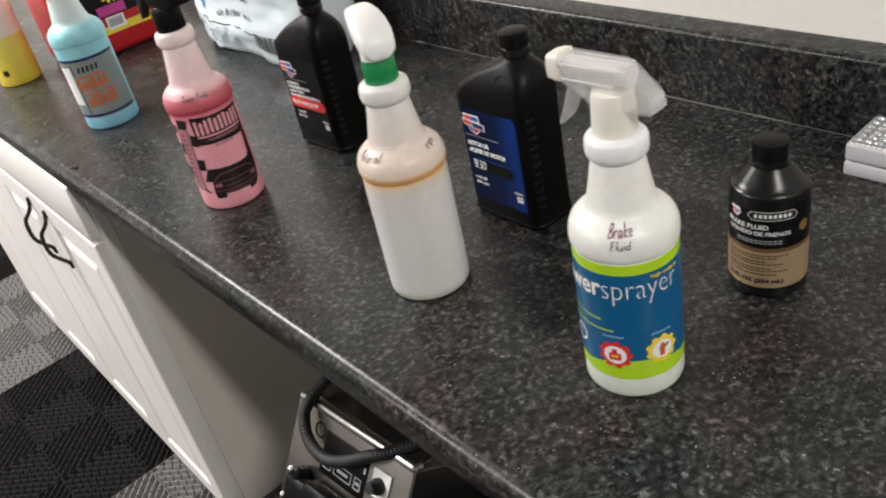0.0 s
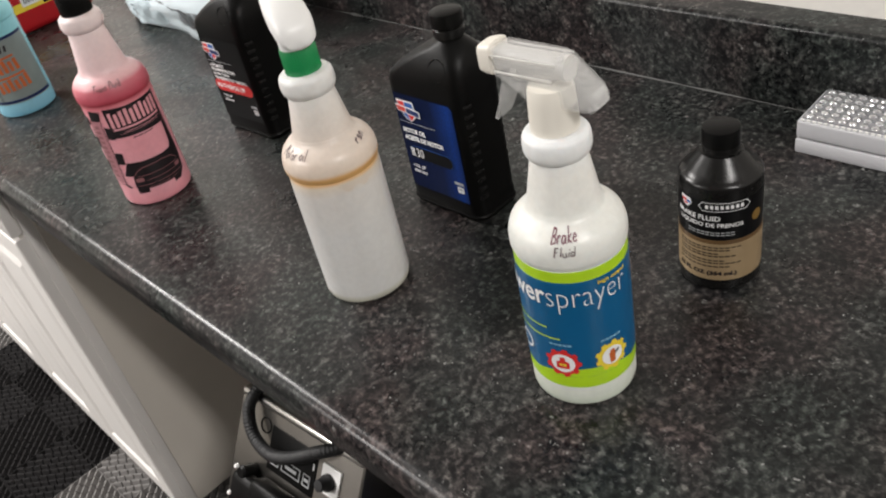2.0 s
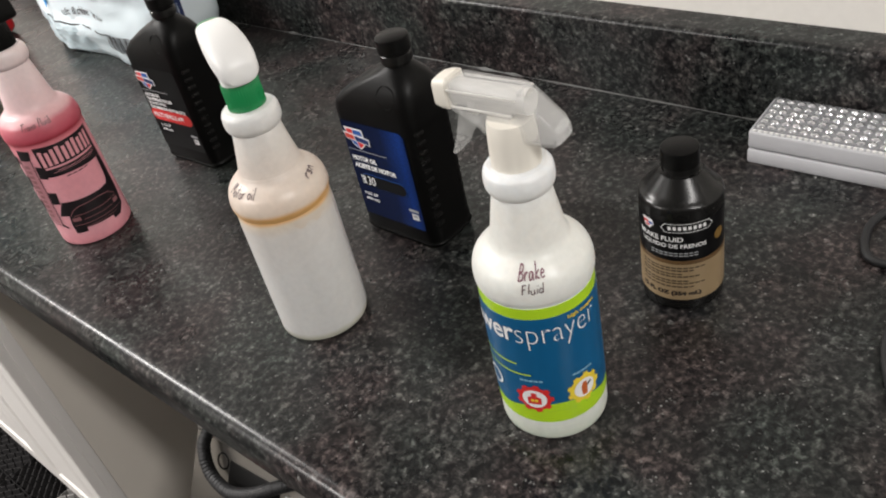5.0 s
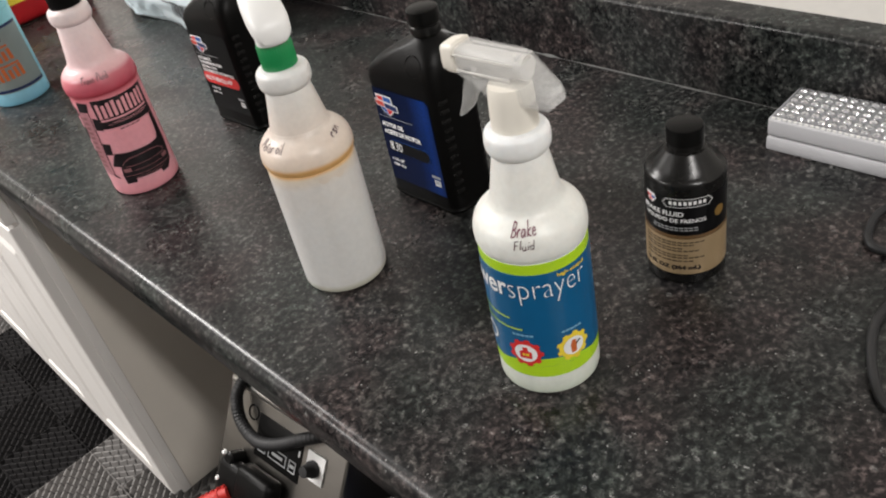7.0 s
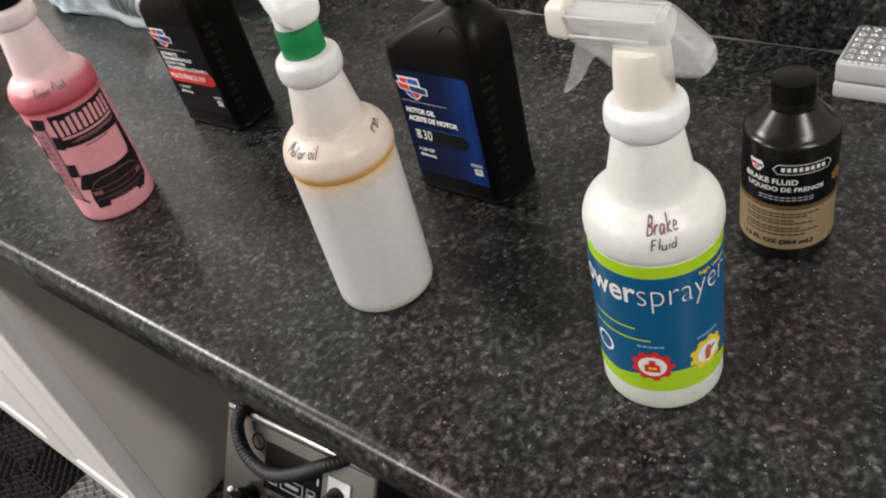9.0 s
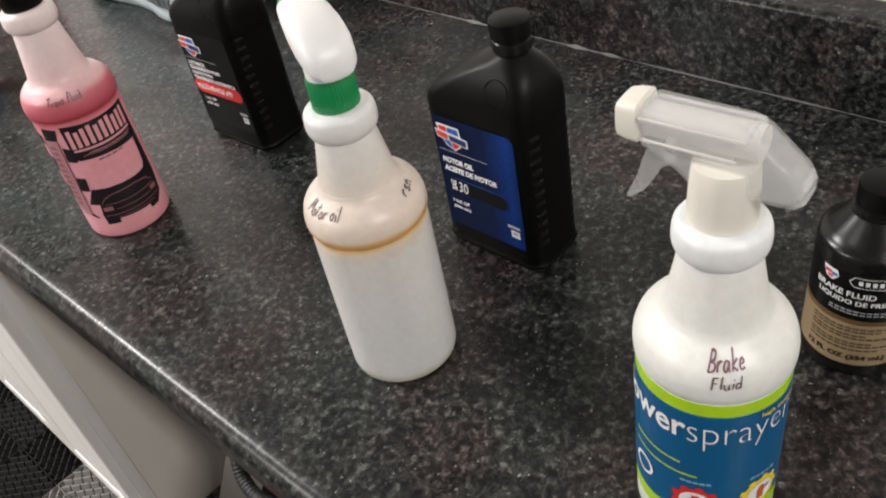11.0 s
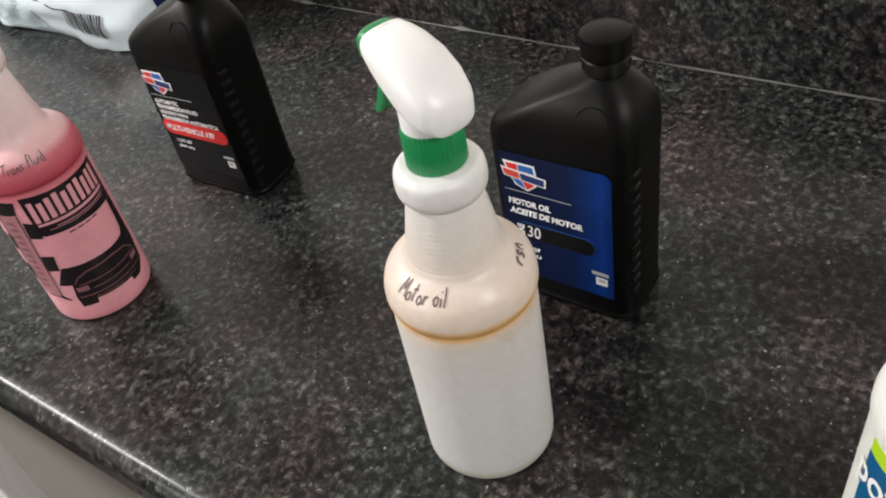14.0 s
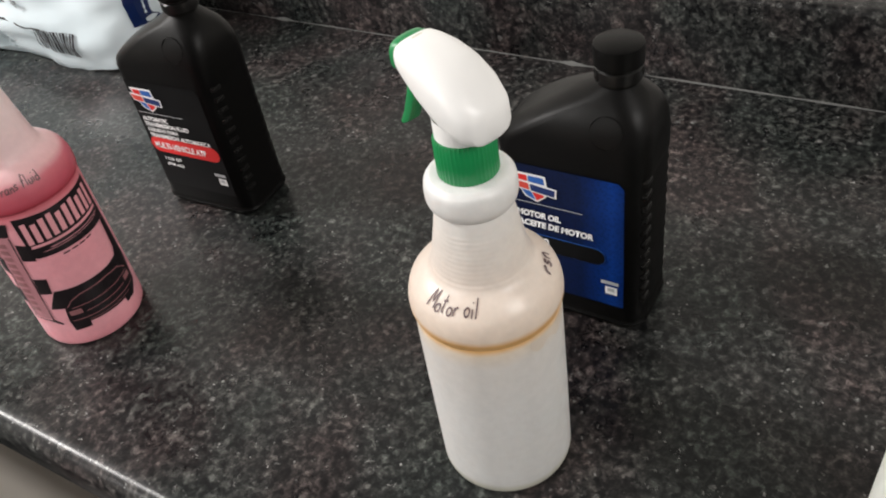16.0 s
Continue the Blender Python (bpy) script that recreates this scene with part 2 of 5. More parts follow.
M = dict(
    counter=laminate("speckled_laminate"),
    caulk=plain("caulk", (0.13, 0.13, 0.125), 0.45, vary=0.4, scale=40),
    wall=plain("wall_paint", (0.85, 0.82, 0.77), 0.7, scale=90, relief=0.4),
    # grey chosen for out-of-view walls, so they bounce less light onto blacks
    wall_low_bounce=plain("unseen_wall_grey", (0.42, 0.41, 0.40), 0.7, scale=90, relief=0.4),
    # unseen ceiling, darkened to weaken its reflection in the worktop
    ceiling=plain("unseen_ceiling_grey", (0.45, 0.44, 0.43), 0.8, scale=90, relief=0.3),
    cabinet=plain("cabinet_white", (0.82, 0.79, 0.76), 0.42, vary=0.05, scale=30, relief=0.03),
    cabinet_side=plain("cabinet_side", (0.74, 0.69, 0.62), 0.5, vary=0.05, scale=30, relief=0.04),
    iron=plain("black_iron", (0.02, 0.019, 0.018), 0.4, 0.6),
    tile_dark=plain("tile_dark", (0.016, 0.0152, 0.0155), 0.7, scale=30, spec=0.08),
    tile_light=plain("tile_light", (0.16, 0.153, 0.148), 0.6, scale=30, spec=0.18),
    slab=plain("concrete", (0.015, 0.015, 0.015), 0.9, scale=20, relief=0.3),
    steel=brushed("brushed_steel"),
    steel_bright=brushed("rolled_steel", (0.88, 0.85, 0.80)),
    black=plain("black_plastic", (0.0032, 0.0031, 0.003), 0.41, relief=0.2, scale=250, spec=0.15),
    black_gloss=plain("black_gloss", (0.007, 0.0068, 0.0065), 0.27, scale=200, spec=0.3),
    rubber=plain("black_rubber", (0.015, 0.015, 0.016), 0.55, scale=200, relief=0.2),
    red_rubber=plain("red_rubber", (0.48, 0.025, 0.02), 0.5),
    white=plain("white_plastic", (0.90, 0.895, 0.88), 0.35, vary=0.04),
    cream=plain("cream_plastic", (0.80, 0.76, 0.68), 0.4, vary=0.05),
    green=plain("green_plastic", (0.005, 0.23, 0.065), 0.38, vary=0.08),
    clear=clear_plastic("cloudy_clear_plastic", alpha=0.22, rough=0.13),
    water=clear_plastic("water", (0.9, 0.9, 0.9), 0.12, 0.03),
    cloudy=clear_plastic("cloudy_inner_plastic", (0.85, 0.83, 0.79), 0.6, 0.3),
    case_clear=glint_plastic("case_clear_plastic"),
    case_window=plain("case_window", (0.26, 0.265, 0.275), 0.10, vary=0.5, scale=70),
    case_base=plain("case_base", (0.54, 0.54, 0.56), 0.3),
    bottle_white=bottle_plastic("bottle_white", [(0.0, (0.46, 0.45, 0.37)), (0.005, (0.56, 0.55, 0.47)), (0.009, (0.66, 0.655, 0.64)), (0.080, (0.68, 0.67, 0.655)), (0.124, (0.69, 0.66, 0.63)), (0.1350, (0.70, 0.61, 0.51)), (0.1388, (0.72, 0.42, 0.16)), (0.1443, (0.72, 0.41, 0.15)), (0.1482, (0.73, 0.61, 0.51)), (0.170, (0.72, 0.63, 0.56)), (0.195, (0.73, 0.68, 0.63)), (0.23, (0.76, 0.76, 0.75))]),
    bottle_clean=bottle_plastic("bottle_clean", [(0.0, (0.66, 0.72, 0.60)), (0.02, (0.74, 0.77, 0.71)), (0.14, (0.77, 0.78, 0.74)), (0.2, (0.80, 0.79, 0.745)), (0.23, (0.82, 0.835, 0.84))]),
    bottle_pink=bottle_plastic("bottle_pink", [(0.0, (0.86, 0.34, 0.39)), (0.02, (0.86, 0.40, 0.45)), (0.125, (0.84, 0.36, 0.41)), (0.136, (0.74, 0.22, 0.26)), (0.1405, (0.44, 0.045, 0.07)), (0.146, (0.56, 0.10, 0.14)), (0.158, (0.60, 0.15, 0.19)), (0.163, (0.78, 0.46, 0.48)), (0.174, (0.86, 0.62, 0.63)), (0.20, (0.88, 0.69, 0.69)), (0.24, (0.88, 0.76, 0.75))]),
    bottle_blue=bottle_plastic("bottle_blue", [(0.0, (0.22, 0.52, 0.68)), (0.02, (0.30, 0.62, 0.76)), (0.14, (0.30, 0.66, 0.72)), (0.165, (0.30, 0.64, 0.69)), (0.172, (0.62, 0.76, 0.76)), (0.24, (0.78, 0.80, 0.80))]),
    bottle_yellow=bottle_plastic("bottle_yellow", [(0.0, (0.72, 0.55, 0.06)), (0.06, (0.80, 0.65, 0.10)), (0.098, (0.82, 0.68, 0.16)), (0.104, (0.82, 0.74, 0.60)), (0.24, (0.82, 0.77, 0.72))]),
    oil_stain=plain("oil_stain", (0.70, 0.61, 0.52), 0.4, vary=0.2, scale=40),
    lime=plain("label_lime", (0.42, 0.66, 0.02), 0.3, vary=0.04),
    blue=plain("label_blue", (0.005, 0.10, 0.24), 0.3, vary=0.05),
    navy=plain("label_navy", (0.004, 0.018, 0.09), 0.28, vary=0.25, scale=12),
    oil_label=fade("oil_label", [(0.014, (0.003, 0.020, 0.12)), (0.022, (0.004, 0.034, 0.20)), (0.031, (0.003, 0.022, 0.13)), (0.046, (0.002, 0.008, 0.042)), (0.098, (0.002, 0.006, 0.030))]),
    label_black=plain("label_black", (0.004, 0.004, 0.0045), 0.33, spec=0.2),
    label_grey=plain("label_grey", (0.25, 0.30, 0.29), 0.35, vary=0.3, scale=45),
    print_white=plain("print_white", (0.85, 0.85, 0.85), 0.4, vary=0.05),
    print_grey=plain("print_grey", (0.45, 0.46, 0.47), 0.4, vary=0.05),
    print_red=plain("print_red", (0.68, 0.03, 0.03), 0.4),
    print_black=plain("print_black", (0.012, 0.008, 0.010), 0.4),
    print_yellow=plain("print_yellow", (0.85, 0.65, 0.05), 0.4),
    print_orange=plain("print_orange", (0.60, 0.14, 0.035), 0.4, vary=0.25),
    print_lime=plain("print_lime", (0.50, 0.68, 0.05), 0.4),
    logo_pink=plain("logo_pink", (0.80, 0.36, 0.40), 0.4),
    logo_dusk=plain("logo_dusk", (0.50, 0.22, 0.25), 0.4),
    logo_rose=plain("logo_rose", (0.30, 0.13, 0.14), 0.4),
    label_sky=plain("label_sky", (0.20, 0.42, 0.58), 0.4),
    print_blue=plain("print_blue", (0.03, 0.12, 0.42), 0.4),
    print_magenta=plain("print_magenta", (0.5, 0.04, 0.25), 0.4),
    tan=plain("label_tan", (0.40, 0.29, 0.165), 0.33, metal=0.25, vary=0.25, scale=25),
    tan_dark=plain("label_brown", (0.13, 0.075, 0.032), 0.35, vary=0.25, scale=40),
    print_brown=plain("print_brown", (0.07, 0.05, 0.03), 0.5),
    seal_gold=plain("seal_gold", (0.30, 0.18, 0.05), 0.35, 0.4),
    emblem_red=plain("emblem_red", (0.62, 0.07, 0.05), 0.4),
    emblem_navy=plain("emblem_navy", (0.012, 0.03, 0.13), 0.4),
    ink=plain("marker_ink", (0.14, 0.09, 0.095), 0.5, vary=0.4, scale=300),
    ink_red=plain("marker_ink_red", (0.22, 0.09, 0.12), 0.5, vary=0.4, scale=300),
    bag=plain("bag_film", (0.72, 0.81, 0.85), 0.25, vary=0.06, scale=14, relief=0.0),
    bag_band=plain("bag_band", (0.58, 0.68, 0.72), 0.3, vary=0.2, scale=10, relief=0.0),
    red_jug=plain("red_jug", (0.50, 0.015, 0.02), 0.3, vary=0.06),
    bluecap=plain("blue_plastic", (0.003, 0.010, 0.040), 0.45, spec=0.2),
)


# ---- mesh helpers ----
def part(name, bm, material, parent=None, label="", smooth=True, keep=False):
    me = bpy.data.meshes.new(name)
    bmesh.ops.recalc_face_normals(bm, faces=bm.faces) if not keep else None
    bm.to_mesh(me)
    bm.free()
    if smooth:
        me.polygons.foreach_set("use_smooth", [True] * len(me.polygons))
        me.set_sharp_from_angle(angle=radians(38))
    me.materials.append(material)
    ob = new(name, me)
    ob.parent = parent
    if label:
        ob["label"] = label
    return ob


def thing(name, x, y, z, rz, label, category, group=""):
    ob = new(name)
    ob.empty_display_size = 0.05
    ob.matrix_basis = pose(x, y, z, 0, 0, rz)
    return tagged(ob, label, category, group)


def lathe(profile, segs=48, bm=None, x=0.0, y=0.0):
    """A turned body from (radius, height) pairs."""
    bm = bm or bmesh.new()
    rings = []
    for r, z in profile:
        if r < 1e-5:
            rings.append([bm.verts.new((x, y, z))])
        else:
            rings.append([bm.verts.new((x + r * math.cos(a), y + r * math.sin(a), z)) for a in (2 * math.pi * i / segs for i in range(segs))])
    for a, b in zip(rings, rings[1:]):
        for i in range(segs):
            j = (i + 1) % segs
            if len(a) == 1 and len(b) > 1:
                bm.faces.new((a[0], b[i], b[j]))
            elif len(b) == 1 and len(a) > 1:
                bm.faces.new((a[i], a[j], b[0]))
            elif len(a) > 1:
                bm.faces.new((a[i], a[j], b[j], b[i]))
    return bm


def smooth_profile(pts, n=6):
    """Catmull-Rom through the pairs; a pair given twice stays a corner."""
    out = []
    for i in range(len(pts) - 1):
        p1, p2 = Vector(pts[i]), Vector(pts[i + 1])
        if (p2 - p1).length < 1e-7:
            continue
        p0, p3 = Vector(pts[max(0, i - 1)]), Vector(pts[min(len(pts) - 1, i + 2)])
        for k in range(n):
            t = k / n
            out.append(tuple(0.5 * (2 * p1 + (p2 - p0) * t + (2 * p0 - 5 * p1 + 4 * p2 - p3) * t * t + (3 * p1 - p0 - 3 * p2 + p3) * t ** 3)))
    out.append(tuple(pts[-1]))
    return out


def radius_at(profile, z):
    best = None
    for (r0, z0), (r1, z1) in zip(profile, profile[1:]):
        if z0 != z1 and min(z0, z1) <= z <= max(z0, z1):
            r = r0 + (r1 - r0) * (z - z0) / (z1 - z0)
            best = r if best is None else max(best, r)
    return best or profile[0][0]


def box(x0, x1, y0, y1, z0, z1, bevel=0.0, segs=2, bm=None):
    own = bmesh.new()
    bmesh.ops.create_cube(own, size=1)
    for v in own.verts:
        v.co = Vector(((x0 + x1) / 2 + v.co.x * (x1 - x0), (y0 + y1) / 2 + v.co.y * (y1 - y0), (z0 + z1) / 2 + v.co.z * (z1 - z0)))
    if bevel:
        bmesh.ops.bevel(own, geom=own.edges[:], offset=bevel, segments=segs, affect="EDGES", profile=0.5)
    if bm is None:
        return own
    me = bpy.data.meshes.new("tmp")
    own.to_mesh(me)
    own.free()
    bm.from_mesh(me)
    bpy.data.meshes.remove(me)
    return bm


def tube(points, r, segs=12, steps=8, ridge=0.0, pitch=0.006):
    """A round hose through the points."""
    path = [Vector(p) for p in smooth_profile([tuple(p) for p in points], steps)]
    if ridge:
        fine, out = 0.0, []
        for a, b in zip(path, path[1:]):
            k = max(1, int((b - a).length / (pitch / 4)))
            out += [a.lerp(b, i / k) for i in range(k)]
        path = out + [path[-1]]
    bm, rings, run = bmesh.new(), [], 0.0
    side = None
    for i, p in enumerate(path):
        d = (path[min(i + 1, len(path) - 1)] - path[max(0, i - 1)]).normalized()
        if side is None:
            side = d.orthogonal().normalized()
        side = (side - d * side.dot(d)).normalized()
        up = d.cross(side)
        run += (p - path[i - 1]).length if i else 0
        rr = r * (1 + ridge * math.sin(2 * math.pi * run / pitch)) if ridge else r
        rings.append([bm.verts.new(p + rr * (math.cos(a) * side + math.sin(a) * up)) for a in (2 * math.pi * k / segs for k in range(segs))])
    for a, b in zip(rings, rings[1:]):
        for k in range(segs):
            bm.faces.new((a[k], a[(k + 1) % segs], b[(k + 1) % segs], b[k]))
    bm.faces.new(rings[0][::-1])
    bm.faces.new(rings[-1])
    return bm


def slab(outline, x0, x1, bevel=0.002, segs=2):
    """An outline of (y, z) pairs given thickness from x0 to x1."""
    bm = bmesh.new()
    f = bm.faces.new([bm.verts.new((x0, y, z)) for y, z in outline])
    got = bmesh.ops.extrude_face_region(bm, geom=[f])
    bmesh.ops.translate(bm, vec=(x1 - x0, 0, 0), verts=[v for v in got["geom"] if isinstance(v, bmesh.types.BMVert)])
    if bevel:
        bmesh.ops.bevel(bm, geom=bm.edges[:], offset=bevel, segments=segs, affect="EDGES", profile=0.5)
    return bm


def lettering(text, width=None, height=None, bold=0.0, shear=0.0):
    """Flat letters as a bmesh in (u, v), centred on the origin, scaled to a width or a cap height."""
    cu = bpy.data.curves.new("letters", "FONT")
    cu.body, cu.size, cu.offset, cu.resolution_u, cu.shear = text, 1.0, bold, 3, shear
    ob = new("letters", cu)
    bpy.context.view_layer.update()
    me = bpy.data.meshes.new_from_object(ob.evaluated_get(bpy.context.evaluated_depsgraph_get()))
    bpy.data.objects.remove(ob)
    bpy.data.curves.remove(cu)
    bm = bmesh.new()
    bm.from_mesh(me)
    bpy.data.meshes.remove(me)
    us, vs = [v.co.x for v in bm.verts], [v.co.y for v in bm.verts]
    w, h = max(us) - min(us), max(vs) - min(vs)
    ku = width / w if width else height / h
    kv = height / h if height else ku
    cu0, cv0 = (max(us) + min(us)) / 2, (max(vs) + min(vs)) / 2
    for v in bm.verts:
        v.co = Vector(((v.co.x - cu0) * ku, (v.co.y - cv0) * kv, 0))
    return bm


def shapes(polys, fine=0.004):
    """Flat polygons in (u, v), cut fine enough to bend."""
    bm = bmesh.new()
    for poly in polys:
        bm.faces.new([bm.verts.new((u, v, 0)) for u, v in poly])
    lo, hi = min(v.co.x for v in bm.verts), max(v.co.x for v in bm.verts)
    k = int((hi - lo) / fine)
    for i in range(1, k + 1):
        bmesh.ops.bisect_plane(bm, geom=bm.verts[:] + bm.edges[:] + bm.faces[:], plane_co=(lo + i * fine, 0, 0), plane_no=(1, 0, 0))
    return bm


def rect(u, v, w, h):
    return [(u - w / 2, v - h / 2), (u + w / 2, v - h / 2), (u + w / 2, v + h / 2), (u - w / 2, v + h / 2)]


def stadium(u, v, w, h, n=10):
    """A bar with round ends."""
    r, out = h / 2, []
    for s, a0 in ((1, -90), (-1, 90)):
        for k in range(n + 1):
            a = radians(a0 + 180 * k / n)
            out.append((u + s * (w / 2 - r) + r * math.cos(a), v + r * math.sin(a)))
    return out


def disc(u, v, r, n=24, teeth=0, depth=0.0):
    if not teeth:
        return [(u + r * math.cos(2 * math.pi * i / n), v + r * math.sin(2 * math.pi * i / n)) for i in range(n)]
    out = []
    for i in range(teeth):
        for a, k in ((-0.30, 1), (-0.18, 1 + depth), (0.18, 1 + depth), (0.30, 1)):
            t = 2 * math.pi * (i + a) / teeth
            out.append((u + r * k * math.cos(t), v + r * k * math.sin(t)))
    return out


STROKES = {
    "M": ["0,0 .12,1 .4,.35 .66,1 .8,0"], "o": [".3,.5 .08,.35 .08,.12 .28,0 .5,.12 .52,.36 .3,.5"], "t": [".28,.9 .2,.1 .36,0", ".02,.6 .5,.64"],
    "r": [".06,.5 .1,0", ".08,.3 .26,.5 .44,.46"], "i": [".15,.48 .12,0", ".2,.74 .22,.8"], "l": [".2,1 .12,0"], "B": [".08,0 .14,1", ".1,.98 .55,.9 .5,.6 .14,.52 .6,.4 .55,.1 .06,0"],
    "a": [".5,.45 .2,.5 .04,.2 .2,0 .44,.2 .52,.5 .5,.1 .62,0"], "k": [".1,1 .06,0", ".5,.55 .1,.26 .52,0"], "e": [".06,.26 .46,.32 .36,.5 .12,.42 .06,.14 .24,0 .5,.1"],
    "F": [".08,0 .16,1", ".14,.98 .62,1", ".1,.55 .5,.58"], "f": [".52,.95 .3,.98 .2,.6 .12,-.1", ".02,.5 .44,.54"], "u": [".06,.5 .08,.12 .26,0 .46,.2 .5,.5", ".5,.5 .52,0"],
    "d": [".46,.4 .2,.48 .05,.2 .2,0 .46,.18", ".56,1 .5,0"], "T": [".36,.95 .3,0", "0,.92 .74,1"], "n": [".06,.5 .08,0", ".08,.3 .3,.5 .44,.36 .46,0"], "s": [".46,.46 .16,.48 .14,.3 .42,.2 .34,.02 .06,.04"],
}


def hand_lettering(text, width, height, thick=0.0008, seed=1):
    """Marker writing as thin strokes in (u, v), centred."""
    rng, lines, u = random.Random(seed), [], 0.0
    for ch in text:
        if ch == " ":
            u += 0.5
            continue
        dv, lean = rng.uniform(-0.08, 0.08), rng.uniform(0.05, 0.25)
        far = 0.0
        for stroke in STROKES[ch]:
            pts = [tuple(float(q) for q in p.split(",")) for p in stroke.split()]
            far = max(far, max(p[0] for p in pts))
            lines.append([(u + p[0] + lean * p[1] + rng.uniform(-0.02, 0.02), p[1] + dv) for p in pts])
        u += far + 0.16
    us = [p[0] for ln in lines for p in ln]
    ku, mid = width / (max(us) - min(us)), (max(us) + min(us)) / 2
    bm = bmesh.new()
    for ln in lines:
        path = smooth_profile([((a - mid) * ku, (c - 0.5) * height) for a, c in ln], 4)
        left, right = [], []
        for i, p in enumerate(path):
            d = Vector(path[min(i + 1, len(path) - 1)]) - Vector(path[max(0, i - 1)])
            d = Vector((-d.y, d.x)).normalized() * thick / 2 * rng.uniform(0.75, 1.15)
            left.append(bm.verts.new((p[0] + d.x, p[1] + d.y, 0)))
            right.append(bm.verts.new((p[0] - d.x, p[1] - d.y, 0)))
        for i in range(len(path) - 1):
            bm.faces.new((left[i], left[i + 1], right[i + 1], right[i]))
    return bm


def wrap(bm, profile, angle, z, lift, turn=0.0):
    """Bend flat art round a turned body: its centre at that angle (degrees) and height."""
    c, s = math.cos(radians(turn)), math.sin(radians(turn))
    for v in bm.verts:
        u, w = v.co.x * c - v.co.y * s, v.co.x * s + v.co.y * c
        zz = z + w
        r = radius_at(profile, zz) + lift
        a = radians(angle) + u / radius_at(profile, z)
        v.co = Vector((r * math.cos(a), r * math.sin(a), zz))
    return bm


def lay(bm, x, y, z, turn=0.0):
    """Stand flat art on a plane that faces -x, its centre at (x, y, z)."""
    c, s = math.cos(radians(turn)), math.sin(radians(turn))
    for v in bm.verts:
        u, w = v.co.x * c - v.co.y * s, v.co.x * s + v.co.y * c
        v.co = Vector((x, y - u, z + w))
    return bm


def label_strip(profile, a0, a1, z0, z1, lift, corner=0.0):
    """A thin printed sleeve round part of a turned body, with a closed rim."""
    bm = bmesh.new()
    n, k = max(6, int(abs(a1 - a0) / 4)), 8
    grid = []
    for i in range(n + 1):
        a = radians(a0 + (a1 - a0) * i / n)
        col = []
        for j in range(k + 1):
            z = z0 + (z1 - z0) * j / k
            r = radius_at(profile, z) + lift
            col.append(bm.verts.new((r * math.cos(a), r * math.sin(a), z)))
        grid.append(col)
    for i in range(n):
        for j in range(k):
            bm.faces.new((grid[i][j], grid[i + 1][j], grid[i + 1][j + 1], grid[i][j + 1]))
    edge = [e for e in bm.edges if len(e.link_faces) == 1]
    got = bmesh.ops.extrude_edge_only(bm, edges=edge)
    for v in got["geom"]:
        if isinstance(v, bmesh.types.BMVert):
            f = math.hypot(v.co.x, v.co.y)
            v.co.x *= (f - lift - 0.0005) / f
            v.co.y *= (f - lift - 0.0005) / f
    return bm


def round_art(polys, z):
    """Flat art given as (degrees round the bottle, height) pairs, bent onto a spray bottle's straight wall."""
    return shapes([[((a - 230) * 0.000745, h - z) for a, h in poly] for poly in polys])


# ---- the room ----
def setting(name, bm, material, smooth=False):
    return tagged(part(name, bm, material, None, "", smooth), kind="structure")


setting("wall_back", box(0.945, 1.1, -3.1, 5.1, -0.05, 2.75), M["wall"])
setting("wall_left", box(-4.1, 0.945, 5.0, 5.15, -0.05, 2.75), M["wall"])
# unseen closing walls, added in grey to hold down fill light
setting("wall_right", box(-4.1, 0.945, -3.15, -3.0, -0.05, 2.75), M["wall_low_bounce"])
setting("wall_front", box(-4.25, -4.1, -3.1, 5.1, -0.05, 2.75), M["wall_low_bounce"])
setting("ceiling", box(-4.25, 1.1, -3.15, 5.15, 2.7, 2.8), M["ceiling"])
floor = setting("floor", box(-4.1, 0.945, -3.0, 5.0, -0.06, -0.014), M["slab"])


